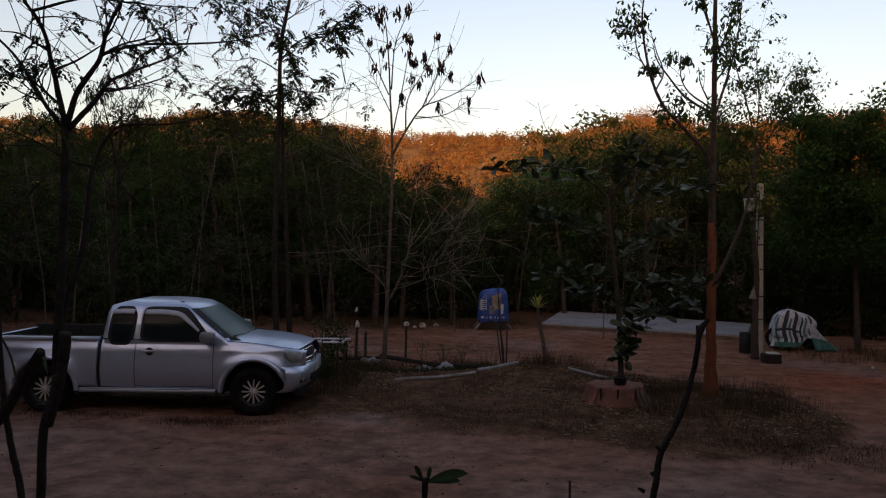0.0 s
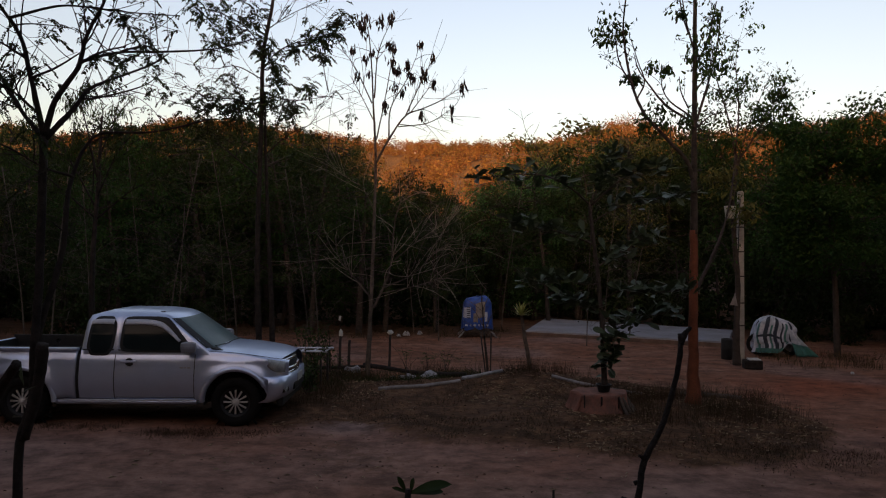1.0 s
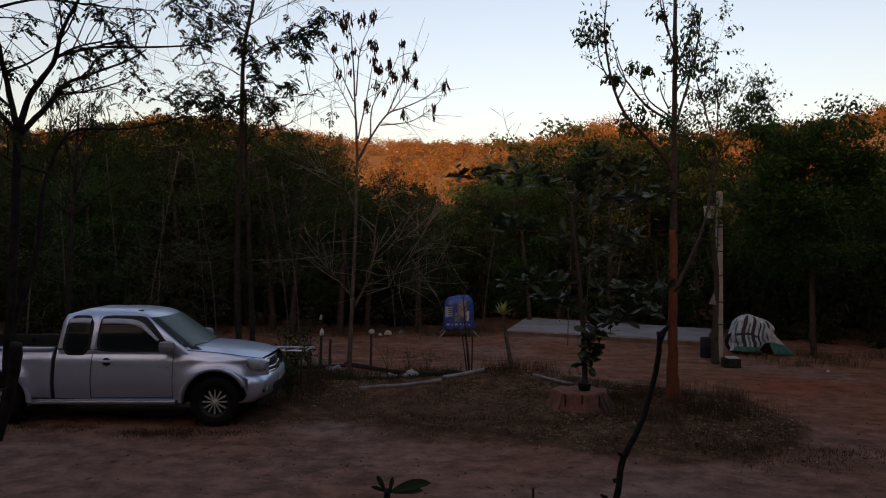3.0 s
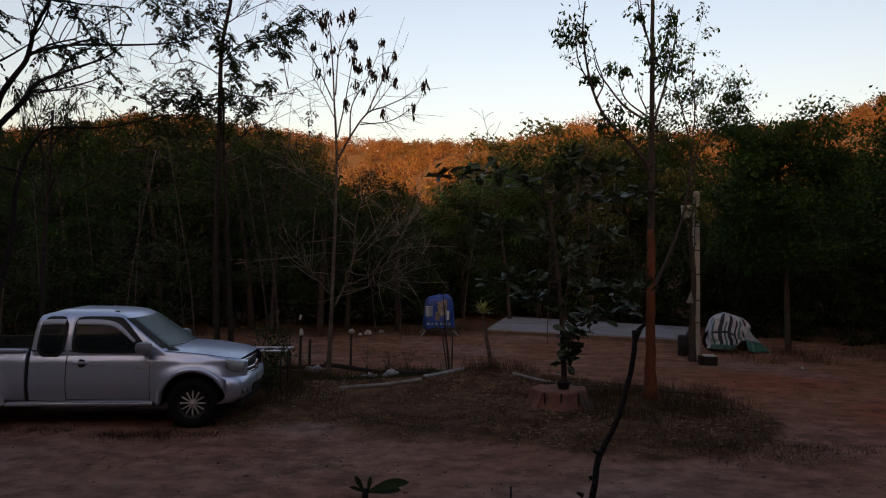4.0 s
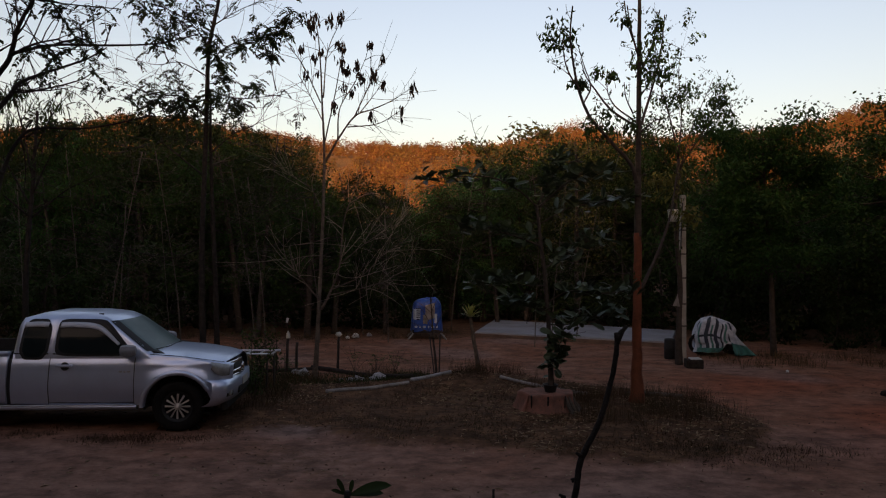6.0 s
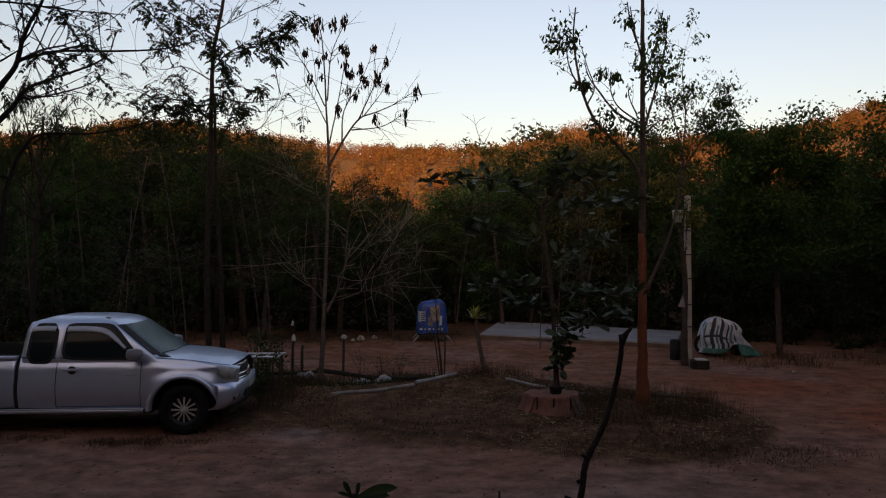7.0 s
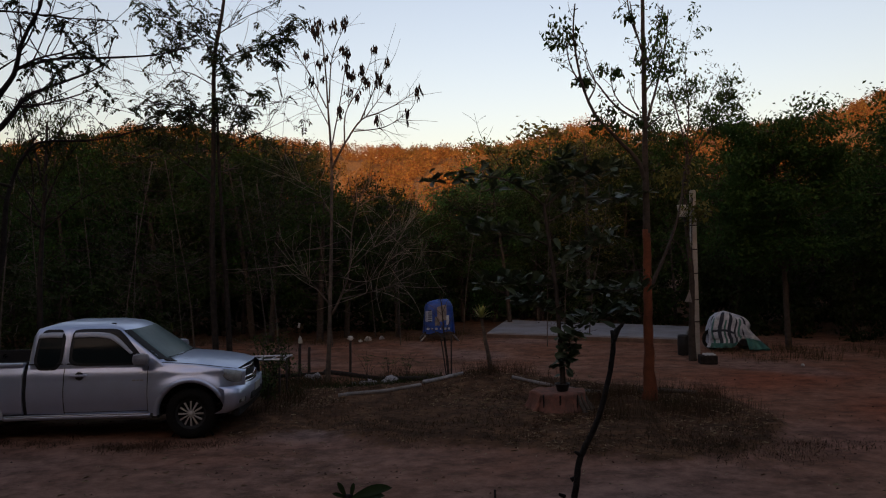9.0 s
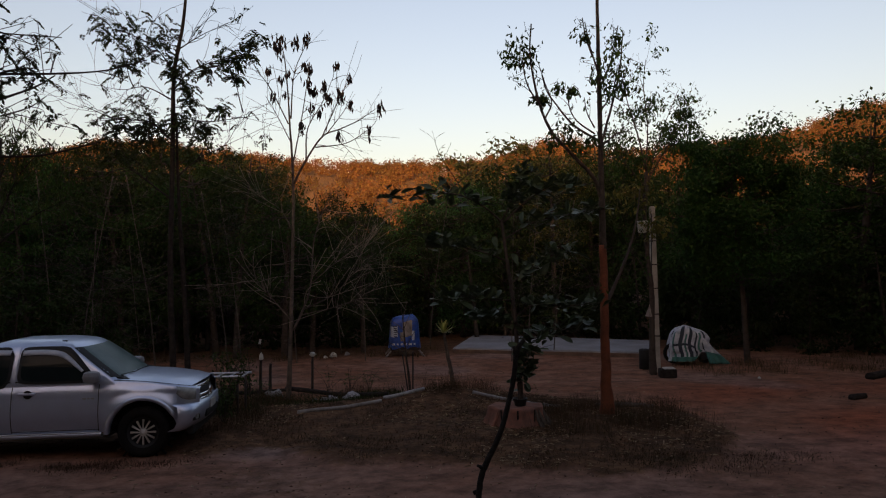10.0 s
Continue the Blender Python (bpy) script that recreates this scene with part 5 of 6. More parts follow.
for sign in (-1, 1):
    pane("door_window_frame", BLACK, ((-1.66, 1.085), (-0.52, 1.085), (-0.975, 1.602), (-1.645, 1.604)), sign, 0.009, round_by=0.16)
    pane("door_window", GLASS, ((-1.615, 1.125), (-0.63, 1.12), (-1.01, 1.55), (-1.605, 1.56)), sign, 0.015, "dark tinted window", round_by=0.2)
    pane("door_pillar", PAINT, ((-1.735, 1.08), (-1.672, 1.08), (-1.66, 1.606), (-1.715, 1.606)), sign, 0.013, round_by=0.0)
    visor([(-1.61, 1.52), (-1.42, 1.525), (-1.2, 1.515), (-1.06, 1.48), (-0.93, 1.39), (-0.77, 1.25)], sign, (0.07, 0.072, 0.07, 0.065, 0.05, 0.028))
    pane("rear_window_frame", BLACK, ((-2.15, 1.035), (-1.745, 1.035), (-1.725, 1.604), (-2.11, 1.602)), sign, 0.009, round_by=0.36)
    pane("rear_side_window", GLASS, ((-2.105, 1.075), (-1.785, 1.075), (-1.765, 1.555), (-2.075, 1.555)), sign, 0.015, "dark tinted window", round_by=0.36)
    visor([(-2.10, 1.52), (-1.93, 1.53), (-1.77, 1.525)], sign, (0.062, 0.07, 0.07))
    handle = part("door_handle", box(0.23, 0.045, 0.038, 0.014, pose(-1.50, sign * 0.848, 0.935)), PAINT, pickup)
    part("handle_cup", lathe([(0.0, 0), (0.062, 0.002), (0.058, 0.012), (0.03, 0.006)], 18, pose(-1.49, sign * 0.834, 0.945, 90 * sign * -1, 0, 0)), BLACK, pickup)
    for u in (-0.535, -1.706):
        limb("door_gap", [(u, sign * side_y(u, z), z, 0.0055) for z in (0.43, 0.55, 0.7, 0.85, 0.95, 1.0, 1.07)], BLACK, pickup, per=3, sides=5, wobble=0)
    limb("bed_gap", [(-2.247, sign * (side_y(-2.247, z) - 0.012), z, 0.022) for z in (0.42, 0.55, 0.7, 0.85, 0.95, 1.05)], BLACK, pickup, per=3, sides=6, wobble=0)
    mirror = part("mirror", box(0.23, 0.15, 0.165, 0.068, pose(-0.585, sign * 0.955, 1.10, 0, 0, sign * -12)), TRIM, pickup, "silver-backed door mirror")
    part("mirror_arm", box(0.12, 0.13, 0.05, 0.015, pose(-0.62, sign * 0.86, 1.115)), BLACK, mirror)
    for k, w in enumerate((0.05, 0.03, 0.045)):
        part("side_script", box(w, 0.004, 0.022, 0.0, pose(-0.72 + 0.055 * k, sign * 0.856, 0.86)), VISOR, pickup, "small chrome script bars")

screen, frame_rows = [], []
for s in np.linspace(0, 1, 12):
    z = 1.14 + 0.425 * s
    w = cab_half(z) - 0.05
    f = cab_front(z)
    screen.append([(f + 0.10 * (1 - (y / cab_half(z)) ** 2) + 0.012 - 0.09 * max(0, (abs(y) / w - 0.8) / 0.2) ** 2 * 0.5, y, z + 0.01) for y in np.linspace(-w, w, 15)])
grid_part("windscreen", screen, SCREEN, "tinted windscreen, sky reflection put into its teal colour")
edge_rows = [[(x - 0.006, y * 1.045, z) for x, y, z in row] for row in screen]
grid_part("windscreen_seal", edge_rows, BLACK)
part("cowl", box(0.22, 1.4, 0.03, 0.01, pose(-0.27, 0, 1.105, 0, 12, 0)), BLACK, pickup)
for y0, y1 in ((-0.05, -0.62), (0.45, -0.10)):
    limb("wiper", [(-0.225, y0, 1.155, 0.008), (-0.235, (y0 + y1) / 2, 1.165, 0.007), (-0.235 - 0.1 * (y1 / 0.75) ** 2, y1, 1.165, 0.005)], BLACK, pickup, per=4, sides=5)
part("roof_aerial_base", box(0.07, 0.03, 0.02, 0.008, pose(-1.15, -0.45, 1.65)), BLACK, pickup)
part("cab_rear_window", box(0.01, 1.0, 0.34, 0.004, pose(-2.205, 0, 1.2, 0, -10, 0)), GLASS, pickup)

# bed: floor, liner, tailgate
part("bed_floor", box(1.86, 1.5, 0.04, 0.005, pose(-3.19, 0, 0.60)), BLACK, pickup)
for sign in (-1, 1):
    part("bed_liner", box(1.84, 0.03, 0.56, 0.01, pose(-3.19, sign * 0.745, 0.60)), BLACK, pickup)
    part("bed_rail", box(1.86, 0.10, 0.05, 0.018, pose(-3.19, sign * 0.79, 1.10)), BLACK if sign > 0 else PAINT, pickup)
    for x in (-2.75, -3.35):
        part("tie_down", lathe([(0.032, 0), (0.032, 0.016), (0.016, 0.02), (0.014, 0.005)], 14, pose(x, 0.725, 1.06, 90, 0, 0)), CHROME, pickup, "round chrome tie-down")
    part("tail_lamp", box(0.06, 0.1, 0.4, 0.02, pose(-4.11, sign * 0.8, 0.66)), material("tail_red", (0.25, 0.01, 0.01), 0.2), pickup, "red tail lamp")
part("bed_front_wall", box(0.03, 1.5, 0.55, 0.01, pose(-2.28, 0, 0.6)), BLACK, pickup)
part("tailgate", box(0.05, 1.52, 0.54, 0.02, pose(-4.10, 0, 0.57)), PAINT, pickup)
# black box in place of the shade below the front bumper
part("underside_shade", box(0.10, 1.5, 0.14, 0.03, pose(0.70, 0, 0.29)), BLACK, pickup, "black strip standing in for the shade under the bumper")
part("tailgate_liner", box(0.02, 1.46, 0.5, 0.01, pose(-4.06, 0, 0.6)), BLACK, pickup)
part("rear_bumper", box(0.14, 1.66, 0.17, 0.03, pose(-4.20, 0, 0.42)), CHROME, pickup)
part("chassis", box(4.4, 1.1, 0.22, 0.03, pose(-1.55, 0, 0.33)), BLACK, pickup)
part("engine_bay", box(1.1, 1.15, 0.46, 0.03, pose(0.15, 0, 0.45)), BLACK, pickup)
part("cabin_floor", box(1.9, 1.5, 0.1, 0.02, pose(-1.35, 0, 0.45)), BLACK, pickup)

for axle in (FRONT_AXLE, BASE_AXLE):
    for sign in (-1, 1):
        m = pose(axle, sign * 0.735, HUB, -90 * sign, 0, 0)
        wheel = part("wheel", lathe([(0.215, -0.12), (0.30, -0.125), (0.345, -0.105), (TYRE, -0.06), (TYRE, 0.06), (0.345, 0.105), (0.30, 0.125), (0.222, 0.115), (0.215, 0.0)], 40, m, True), RUBBER, pickup, "dusty black tyre", True)
        part("rim", lathe([(0.0, 0.0), (0.168, 0.0), (0.176, 0.05), (0.186, 0.1), (0.225, 0.105)], 36, m, caps=False), BLACK, wheel, "", True)
        part("rim_ring", lathe([(0.196, 0.085), (0.196, 0.096), (0.189, 0.094), (0.187, 0.085)], 36, m, True), TRIM, wheel, "alloy rim edge", True)
        part("hub_cap", lathe([(0.05, 0.06), (0.046, 0.1), (0.025, 0.11), (0.0, 0.112)], 18, m), ALLOY, wheel, "", True)
        for k in range(12):
            spoke = box(0.030, 0.135, 0.02, 0.006)
            for v in spoke.verts:
                v.co.x *= 0.62 + 0.38 * (v.co.y + 0.0675) / 0.135
                v.co.z -= 0.012 * (v.co.y > 0)
            spoke.transform(m @ pose(0, 0, 0, 0, 0, 30 * k) @ pose(0, 0.112, 0.082))
            part("spoke", spoke, ALLOY, wheel)
        for k in range(22):
            part("tread_block", box(0.05, 0.2, 0.02, 0.004, m @ pose(0, 0, 0, 0, 0, 360 / 22 * k) @ pose(TYRE - 0.012, 0, 0.0, 90, 0, 0) @ pose(0, 0, 0, 0, 0, 90) @ pose(0, 0, -0.01)), RUBBER, wheel)


# ---- slab, pole, covered loads ----
slab_bm = bmesh.new()
foot = [slab_bm.verts.new((x, y, -0.05)) for x, y in ((3.22, 22.3), (8.7, 19.62), (10.3, 23.0), (4.6, 26.9))]
low = slab_bm.faces.new(foot)
up = bmesh.ops.extrude_face_region(slab_bm, geom=[low])
bmesh.ops.translate(slab_bm, verts=[v for v in up["geom"] if isinstance(v, bmesh.types.BMVert)], vec=(0, 0, 0.2))
bmesh.ops.recalc_face_normals(slab_bm, faces=slab_bm.faces[:])
bmesh.ops.bevel(slab_bm, geom=slab_bm.edges[:], offset=0.015, segments=2, affect="EDGES")
slab = tagged(part("concrete_slab", slab_bm, CONCRETE), "pale grey concrete slab beside the dirt road", "slab", kind="structure")
part("edge_beam", box(6.05, 0.10, 0.14, 0.012, Matrix.Translation((5.93, 20.9, -0.03)) @ Matrix.Rotation(math.atan2(-2.68, 5.48), 4, "Z")), material("stained_concrete", (0.16, 0.105, 0.08), 0.95, second=(0.085, 0.055, 0.042), scale=3, bump=0.4, shine=0.1), slab, "soil-stained edge beam")

pole = thing("utility_pole", "square weathered concrete utility pole beside a tree", "pole", at=(7.72, 16.65, 0))
bm = bmesh.new()
bmesh.ops.create_cube(bm, size=1, matrix=Matrix.Translation((0, 0, 2.05)) @ Matrix.Diagonal((0.185, 0.185, 4.3, 1)))
for v in bm.verts:
    if v.co.z > 2:
        v.co.x, v.co.y = v.co.x * 0.68, v.co.y * 0.68
bmesh.ops.bevel(bm, geom=bm.edges[:], offset=0.018, segments=2, affect="EDGES")
part("shaft", bm, POLE_CONCRETE, pole)
for z in (0.9, 1.45, 2.1, 2.7, 3.3):
    part("strap", box(0.205 - z * 0.014, 0.205 - z * 0.014, 0.03, 0.004, pose(0, 0, z)), IRON, pole, "rusty strap")
limb("cable", [(-0.11, -0.12, 0.05, 0.012), (-0.12, -0.13, 1.3, 0.012), (-0.10, -0.11, 2.6, 0.012), (-0.05, -0.1, 4.0, 0.012)], BLACK, pole)
part("junction_box", box(0.10, 0.05, 0.13, 0.01, pose(-0.16, -0.13, 1.42)), POLE_CONCRETE, pole)
bm = bmesh.new()
a, b, c = (bm.verts.new(p) for p in ((-0.42, -0.42, 1.44), (-0.24, -0.42, 1.42), (-0.30, -0.42, 1.73)))
bm.faces.new((a, b, c))
ext = bmesh.ops.extrude_face_region(bm, geom=bm.faces[:])
bmesh.ops.translate(bm, verts=[v for v in ext["geom"] if isinstance(v, bmesh.types.BMVert)], vec=(0.0, 0.012, 0))
bmesh.ops.recalc_face_normals(bm, faces=bm.faces[:])
part("sign_plate", bm, WOOD_PALE, pole, "small pale triangular plate")

bucket = thing("hanging_bucket", "white plastic bucket hung from a bough", "bucket", at=(7.23, 16.1, 3.50))
part("pail", lathe([(0.095, 0.0), (0.105, 0.02), (0.125, 0.26), (0.135, 0.27), (0.13, 0.285), (0.118, 0.28), (0.10, 0.04)], 20), WHITE, bucket, smooth=True)
limb("bail", [(-0.125, 0, 0.26, 0.006), (-0.08, 0, 0.38, 0.006), (0.03, 0.03, 0.43, 0.006), (0.12, 0, 0.27, 0.006)], IRON, bucket)
limb("hanger", [(0.02, 0.02, 0.42, 0.006), (0.05, 0.15, 0.62, 0.006)], IRON, bucket)

drum = thing("dark_drum", "dark plastic drum behind the utility pole", "drum", at=(7.66, 17.25, 0))
part("barrel", lathe([(0.0, 0), (0.13, 0), (0.14, 0.03), (0.14, 0.25), (0.147, 0.27), (0.14, 0.29), (0.14, 0.48), (0.13, 0.52), (0.11, 0.51), (0.10, 0.3)], 24), BLACK, drum, smooth=True)
tub = thing("planter_tub", "low brown tub with a white cover at the pole's foot", "tub", at=(7.62, 15.75, 0), turn=-12)
part("tub", box(0.40, 0.30, 0.21, 0.03), BARK_DARK, tub)
part("cover", box(0.26, 0.22, 0.03, 0.012, pose(0.03, 0, 0.205, 4, 0, 8)), WHITE, tub, "white cover")


def drape(width, depth, tall, seed, sides=40, rings=16, skirt=1.12, lump=0.06, flat=0.5, square=0.62):
    """A cloth hung over a load: rows of points from the crown down to the hem."""
    rng2 = np.random.default_rng(seed)
    ph = rng2.uniform(0, 6.28, 5)
    rows = []
    for i in range(rings + 1):
        s = i / rings
        prof = min(1.0, (s / flat) ** 0.33) if s < flat else 1.0 + (skirt - 1) * (s - flat) / (1 - flat)
        zz = tall * (1 - 0.16 * (min(s, flat) / flat) ** 2.5) if s < flat else tall * 0.84 * (1 - (s - flat) / (1 - flat))
        row = []
        for k in range(sides):
            a = 2 * math.pi * k / sides
            c, d = math.cos(a), math.sin(a)
            sq = 1 / max(abs(c), abs(d)) ** square
            fold = 1 + lump * max(0, s - 0.3) * (math.sin(7 * a + ph[0]) + 0.7 * math.sin(11 * a + ph[1]) + 0.5 * math.sin(17 * a + ph[3]))
            row.append((0.5 * width * c * sq * prof * fold, 0.5 * depth * d * sq * prof * fold, zz * (1 + 0.05 * math.sin(3 * a + ph[2]) * s) + 0.03 * math.sin(5 * a + ph[4]) * (1 - s) + 0.02))
        rows.append(row)
    return rows


def strip(rows, ks, i0, i1, out):
    """Part of a drape, lifted off it along its outward side."""
    made = []
    for i in range(i0, i1 + 1):
        made.append([(x * (1 + out), y * (1 + out), z + out * 0.2) for x, y, z in (rows[i][k % len(rows[i])] for k in ks)])
    return made


# load under a blue tarpaulin, on splayed wooden legs
load = thing("covered_cart", "cart loaded with sacks under a blue tarpaulin", "cart", at=(1.62, 21.85, 0))
rows = drape(0.90, 0.86, 0.96, 5, skirt=1.0, lump=0.16, flat=0.3, square=0.8)
for r in rows:
    for k, (x, y, z) in enumerate(r):
        r[k] = (x, y, z + 0.05 * math.sin(6 * x + 1) * (z > 0.6) + 0.03 * math.sin(13 * y + 4 * x))
sheet = grid_part("tarpaulin", [[(x, y, z + 0.24) for x, y, z in r] for r in rows], TARP_BLUE, "blue tarpaulin", load, True)
lift = [[(x, y, z + 0.24) for x, y, z in r] for r in rows]
for k0, k1, i0, i1, mat, name in ((24, 27, 6, 11, TARP_WHITE, "printed_patch"), (29, 33, 5, 11, SACK, "sack_patch"), (28, 30, 9, 13, SACK, "sack_patch"), (33, 34, 9, 13, TARP_WHITE, "printed_patch")):
    grid_part(name, strip(lift, range(k0, k1 + 1), i0, i1, 0.012), mat, "", load)
for k, w in enumerate((0.09, 0.05, 0.08, 0.04, 0.1, 0.06)):
    part("printed_bar", box(w, 0.006, 0.06, 0.0, pose(-0.36 + 0.13 * k, -0.485, 0.37, 2, 0, 0)), TARP_WHITE, load, "white printed bar")
for k in range(6):
    part("printed_bar", box(0.11, 0.006, 0.028, 0.0, pose(-0.30, -0.475, 0.62 + 0.065 * k, 4, 0, -10)), TARP_NAVY, load)
part("cart_bed", box(0.92, 0.8, 0.10, 0.02, pose(0, 0, 0.20)), IRON, load)
for sx, sy in ((-1, -1), (1, -1), (-1, 1), (1, 1)):
    limb("leg", [(sx * 0.40, sy * 0.3, 0.28, 0.03), (sx * 0.46, sy * 0.36, 0.16, 0.028), (sx * 0.6, sy * 0.42, 0.0, 0.03)], WOOD_PALE, load)

# motorbike under a striped cover
bike = thing("covered_motorbike", "motorbike under a white, navy and green striped cover", "motorbike", at=(9.28, 18.1, 0), turn=-8)
rows = drape(0.98, 0.56, 0.95, 8, sides=72, rings=20, skirt=1.06, lump=0.16, flat=0.3, square=0.85)
for r in rows:
    for k, (x, y, z) in enumerate(r):
        sag = 0.30 * max(0, (x - 0.05) / 0.6) ** 1.5 - 0.05 * math.exp(-(((x + 0.12) / 0.16) ** 2)) + 0.04 * math.exp(-(((x - 0.12) / 0.1) ** 2))
        lifted = 0.30 * math.exp(-(((x - 0.28) / 0.14) ** 2)) * (y < 0) * max(0, 1 - z / 0.45)
        r[k] = (x + 0.03 * math.sin(9 * z), y, max(0.07, z * (1.0 - sag) + 0.06 * (z < 0.3) + lifted))
grid_part("cover", rows, TARP_WHITE, "white striped cover", bike, True)
for k0, k1, i0, i1, mat in ((43, 45, 5, 20, TARP_GREEN), (47, 49, 2, 20, TARP_NAVY), (50, 51, 7, 20, TARP_GREEN), (52, 54, 2, 20, TARP_NAVY), (56, 57, 4, 19, TARP_NAVY), (58, 59, 4, 18, TARP_GREEN), (60, 61, 3, 15, TARP_NAVY), (63, 64, 4, 20, TARP_NAVY), (66, 68, 4, 20, TARP_GREEN), (38, 40, 4, 20, TARP_NAVY)):
    grid_part("stripe", strip(rows, range(k0, k1 + 1), i0, i1, 0.014), mat, "", bike)
grid_part("cross_band", strip(rows, range(44, 58), 11, 12, 0.022), TARP_NAVY, "navy band across the cover", bike)
grid_part("hem", strip(rows, range(42, 58), 18, 20, 0.024), TARP_GREEN, "green hem of the cover", bike)
for lo, hi, mat, label in ((0.0, 0.6, TARP_WHITE, "pale hanging fold of the cover"), (0.58, 1.0, TARP_GREEN, "green trailing edge of the cover")):
    fold = [[(0.24 + 0.2 * w + (0.16 + 0.36 * w) * s**1.3, -0.34 - 0.12 * s + 0.035 * math.sin(11 * w + 2 * s), 0.74 * (1 - s) ** 0.9 * (1 - 0.25 * w) + 0.03) for w in np.linspace(0, 1, 13)] for s in np.linspace(lo, hi, 8)]
    grid_part("trailing_fold", fold, mat, label, bike, thick=0.006)
for x in (-0.42, 0.44):
    part("wheel", lathe([(0.2, -0.04), (0.27, -0.04), (0.285, 0.0), (0.27, 0.04), (0.2, 0.04)], 24, pose(x, 0, 0.285, 90, 0, 0), True), RUBBER, bike)
part("body", box(0.9, 0.2, 0.35, 0.05, pose(0, 0, 0.3)), BLACK, bike)

# ---- the planted island: stump, pot, palm, saplings, edging ----
stump = thing("tree_stump", "wide weathered reddish tree stump carrying a pot", "stump", at=(2.98, 11.22, 0))
rng = np.random.default_rng(31)
ph = rng.uniform(0, 6.28, 6)
rows = []
for i in range(9):
    s = i / 8
    rows.append([((0.43 + 0.12 * (1 - s) ** 2 + 0.02 * math.sin(5 * a + ph[0]) + 0.035 * (1 - s) * math.sin(9 * a + ph[1]) + 0.012 * math.sin(23 * a + ph[2])) * math.cos(a) * 1.05, (0.40 + 0.12 * (1 - s) ** 2 + 0.02 * math.sin(4 * a + ph[3]) + 0.02 * math.sin(13 * a + ph[4])) * math.sin(a), 0.36 * s - 0.03 + 0.012 * math.sin(6 * a + ph[5]) * s) for a in np.linspace(0, 6.2832, 56, False)])
rows.append([(x * 0.93, y * 0.93, z + 0.008) for x, y, z in rows[-1]])
for s in (0.6, 0.25, 0.02):
    rows.append([(x / 0.93 * s, y / 0.93 * s, 0.345 + 0.006 * math.sin(9 * x)) for x, y, z in rows[9]])
grid_part("wood", rows, WOOD_RED, "reddish weathered wood", stump, True)
for a, w in ((-1.72, 0.03), (-1.1, 0.015), (-2.3, 0.02)):
    part("crack", box(w, 0.02, 0.30, 0.004, pose(0.465 * math.cos(a), 0.425 * math.sin(a), 0.03, 4, 0, math.degrees(a) + 90)), BARK_DARK, stump, "dark crack")
for k, a in enumerate((-0.95, -0.75, -0.55, -0.35, -2.55)):
    limb("root_flare", [(0.42 * math.cos(a), 0.4 * math.sin(a), 0.30, 0.018), (0.5 * math.cos(a), 0.47 * math.sin(a), 0.15, 0.03), (0.62 * math.cos(a), 0.6 * math.sin(a), -0.03, 0.038)], BARK_PALE if k < 4 else WOOD_RED, stump, "greyed root", seed=k)
pot = thing("plant_pot", "small black plastic plant pot on a stump", "pot", at=(3.02, 11.1, 0.345))
part("pot", lathe([(0.085, 0), (0.09, 0.01), (0.115, 0.11), (0.125, 0.115), (0.125, 0.13), (0.11, 0.13), (0.10, 0.09), (0.0, 0.09)], 22), BLACK, pot, smooth=True)

YUCCA = material("yucca_leaf", (0.34, 0.34, 0.08), 0.5, second=(0.22, 0.24, 0.06), scale=20)
palm = thing("yucca_plant", "small leaning yucca with a tuft of spiky leaves", "plant", at=(2.42, 15.4, 0.02))
limb("stem", [(0.0, 0, -0.05, 0.055), (-0.07, 0, 0.4, 0.05), (-0.15, 0, 0.8, 0.042), (-0.21, 0, 1.2, 0.035)], BARK_PALE, palm, per=5)
rng = np.random.default_rng(41)
for k in range(54):
    a, e, n = rng.uniform(0, 6.28), rng.uniform(0.15, 1.4), rng.uniform(0.26, 0.38)
    ca, sa = math.cos(a), math.sin(a)
    bm = bmesh.new()
    last = None
    for s in (0, 0.35, 0.7, 1.0):
        r, z = n * s * math.cos(e), n * s * math.sin(e) - 0.035 * s * s * n / 0.3
        w = 0.02 * (1 - s) ** 0.6 + 0.002
        pair = [bm.verts.new((-0.21 + ca * r - sa * w * q, sa * r + ca * w * q, 1.2 + z)) for q in (-1, 1)]
        if last:
            bm.faces.new((last[0], last[1], pair[1], pair[0]))
        last = pair
    part("leaf", bm, YUCCA, palm)

sapling = thing("staked_sapling", "thin sapling tied between dark stakes", "sapling", at=(1.38, 14.2, 0.0))
limb("stem", [(0.0, 0, -0.05, 0.03), (-0.05, 0, 0.5, 0.026), (-0.1, 0, 0.95, 0.02), (-0.14, 0.0, 1.5, 0.012), (-0.2, 0, 2.0, 0.006)], BARK, sapling)
limb("stake", [(0.04, 0.03, -0.05, 0.018), (0.05, 0.03, 0.95, 0.016)], IRON, sapling)
limb("stake", [(-0.04, -0.05, -0.05, 0.016), (-0.17, -0.05, 0.9, 0.014)], IRON, sapling)
for k, (x, z, dx, dz) in enumerate(((-0.1, 0.95, 0.25, 0.5), (-0.12, 1.1, -0.3, 0.45), (-0.14, 1.4, -0.35, 0.25), (-0.14, 1.4, 0.2, 0.4), (-0.1, 0.9, -0.45, 0.3), (-0.15, 1.6, 0.1, 0.4))):
    limb("twig", [(x, 0, z, 0.009), (x + dx * 0.5, 0.05, z + dz * 0.6, 0.006), (x + dx, 0.02 * k, z + dz, 0.003)], BARK_PALE, sapling, per=4, sides=5)
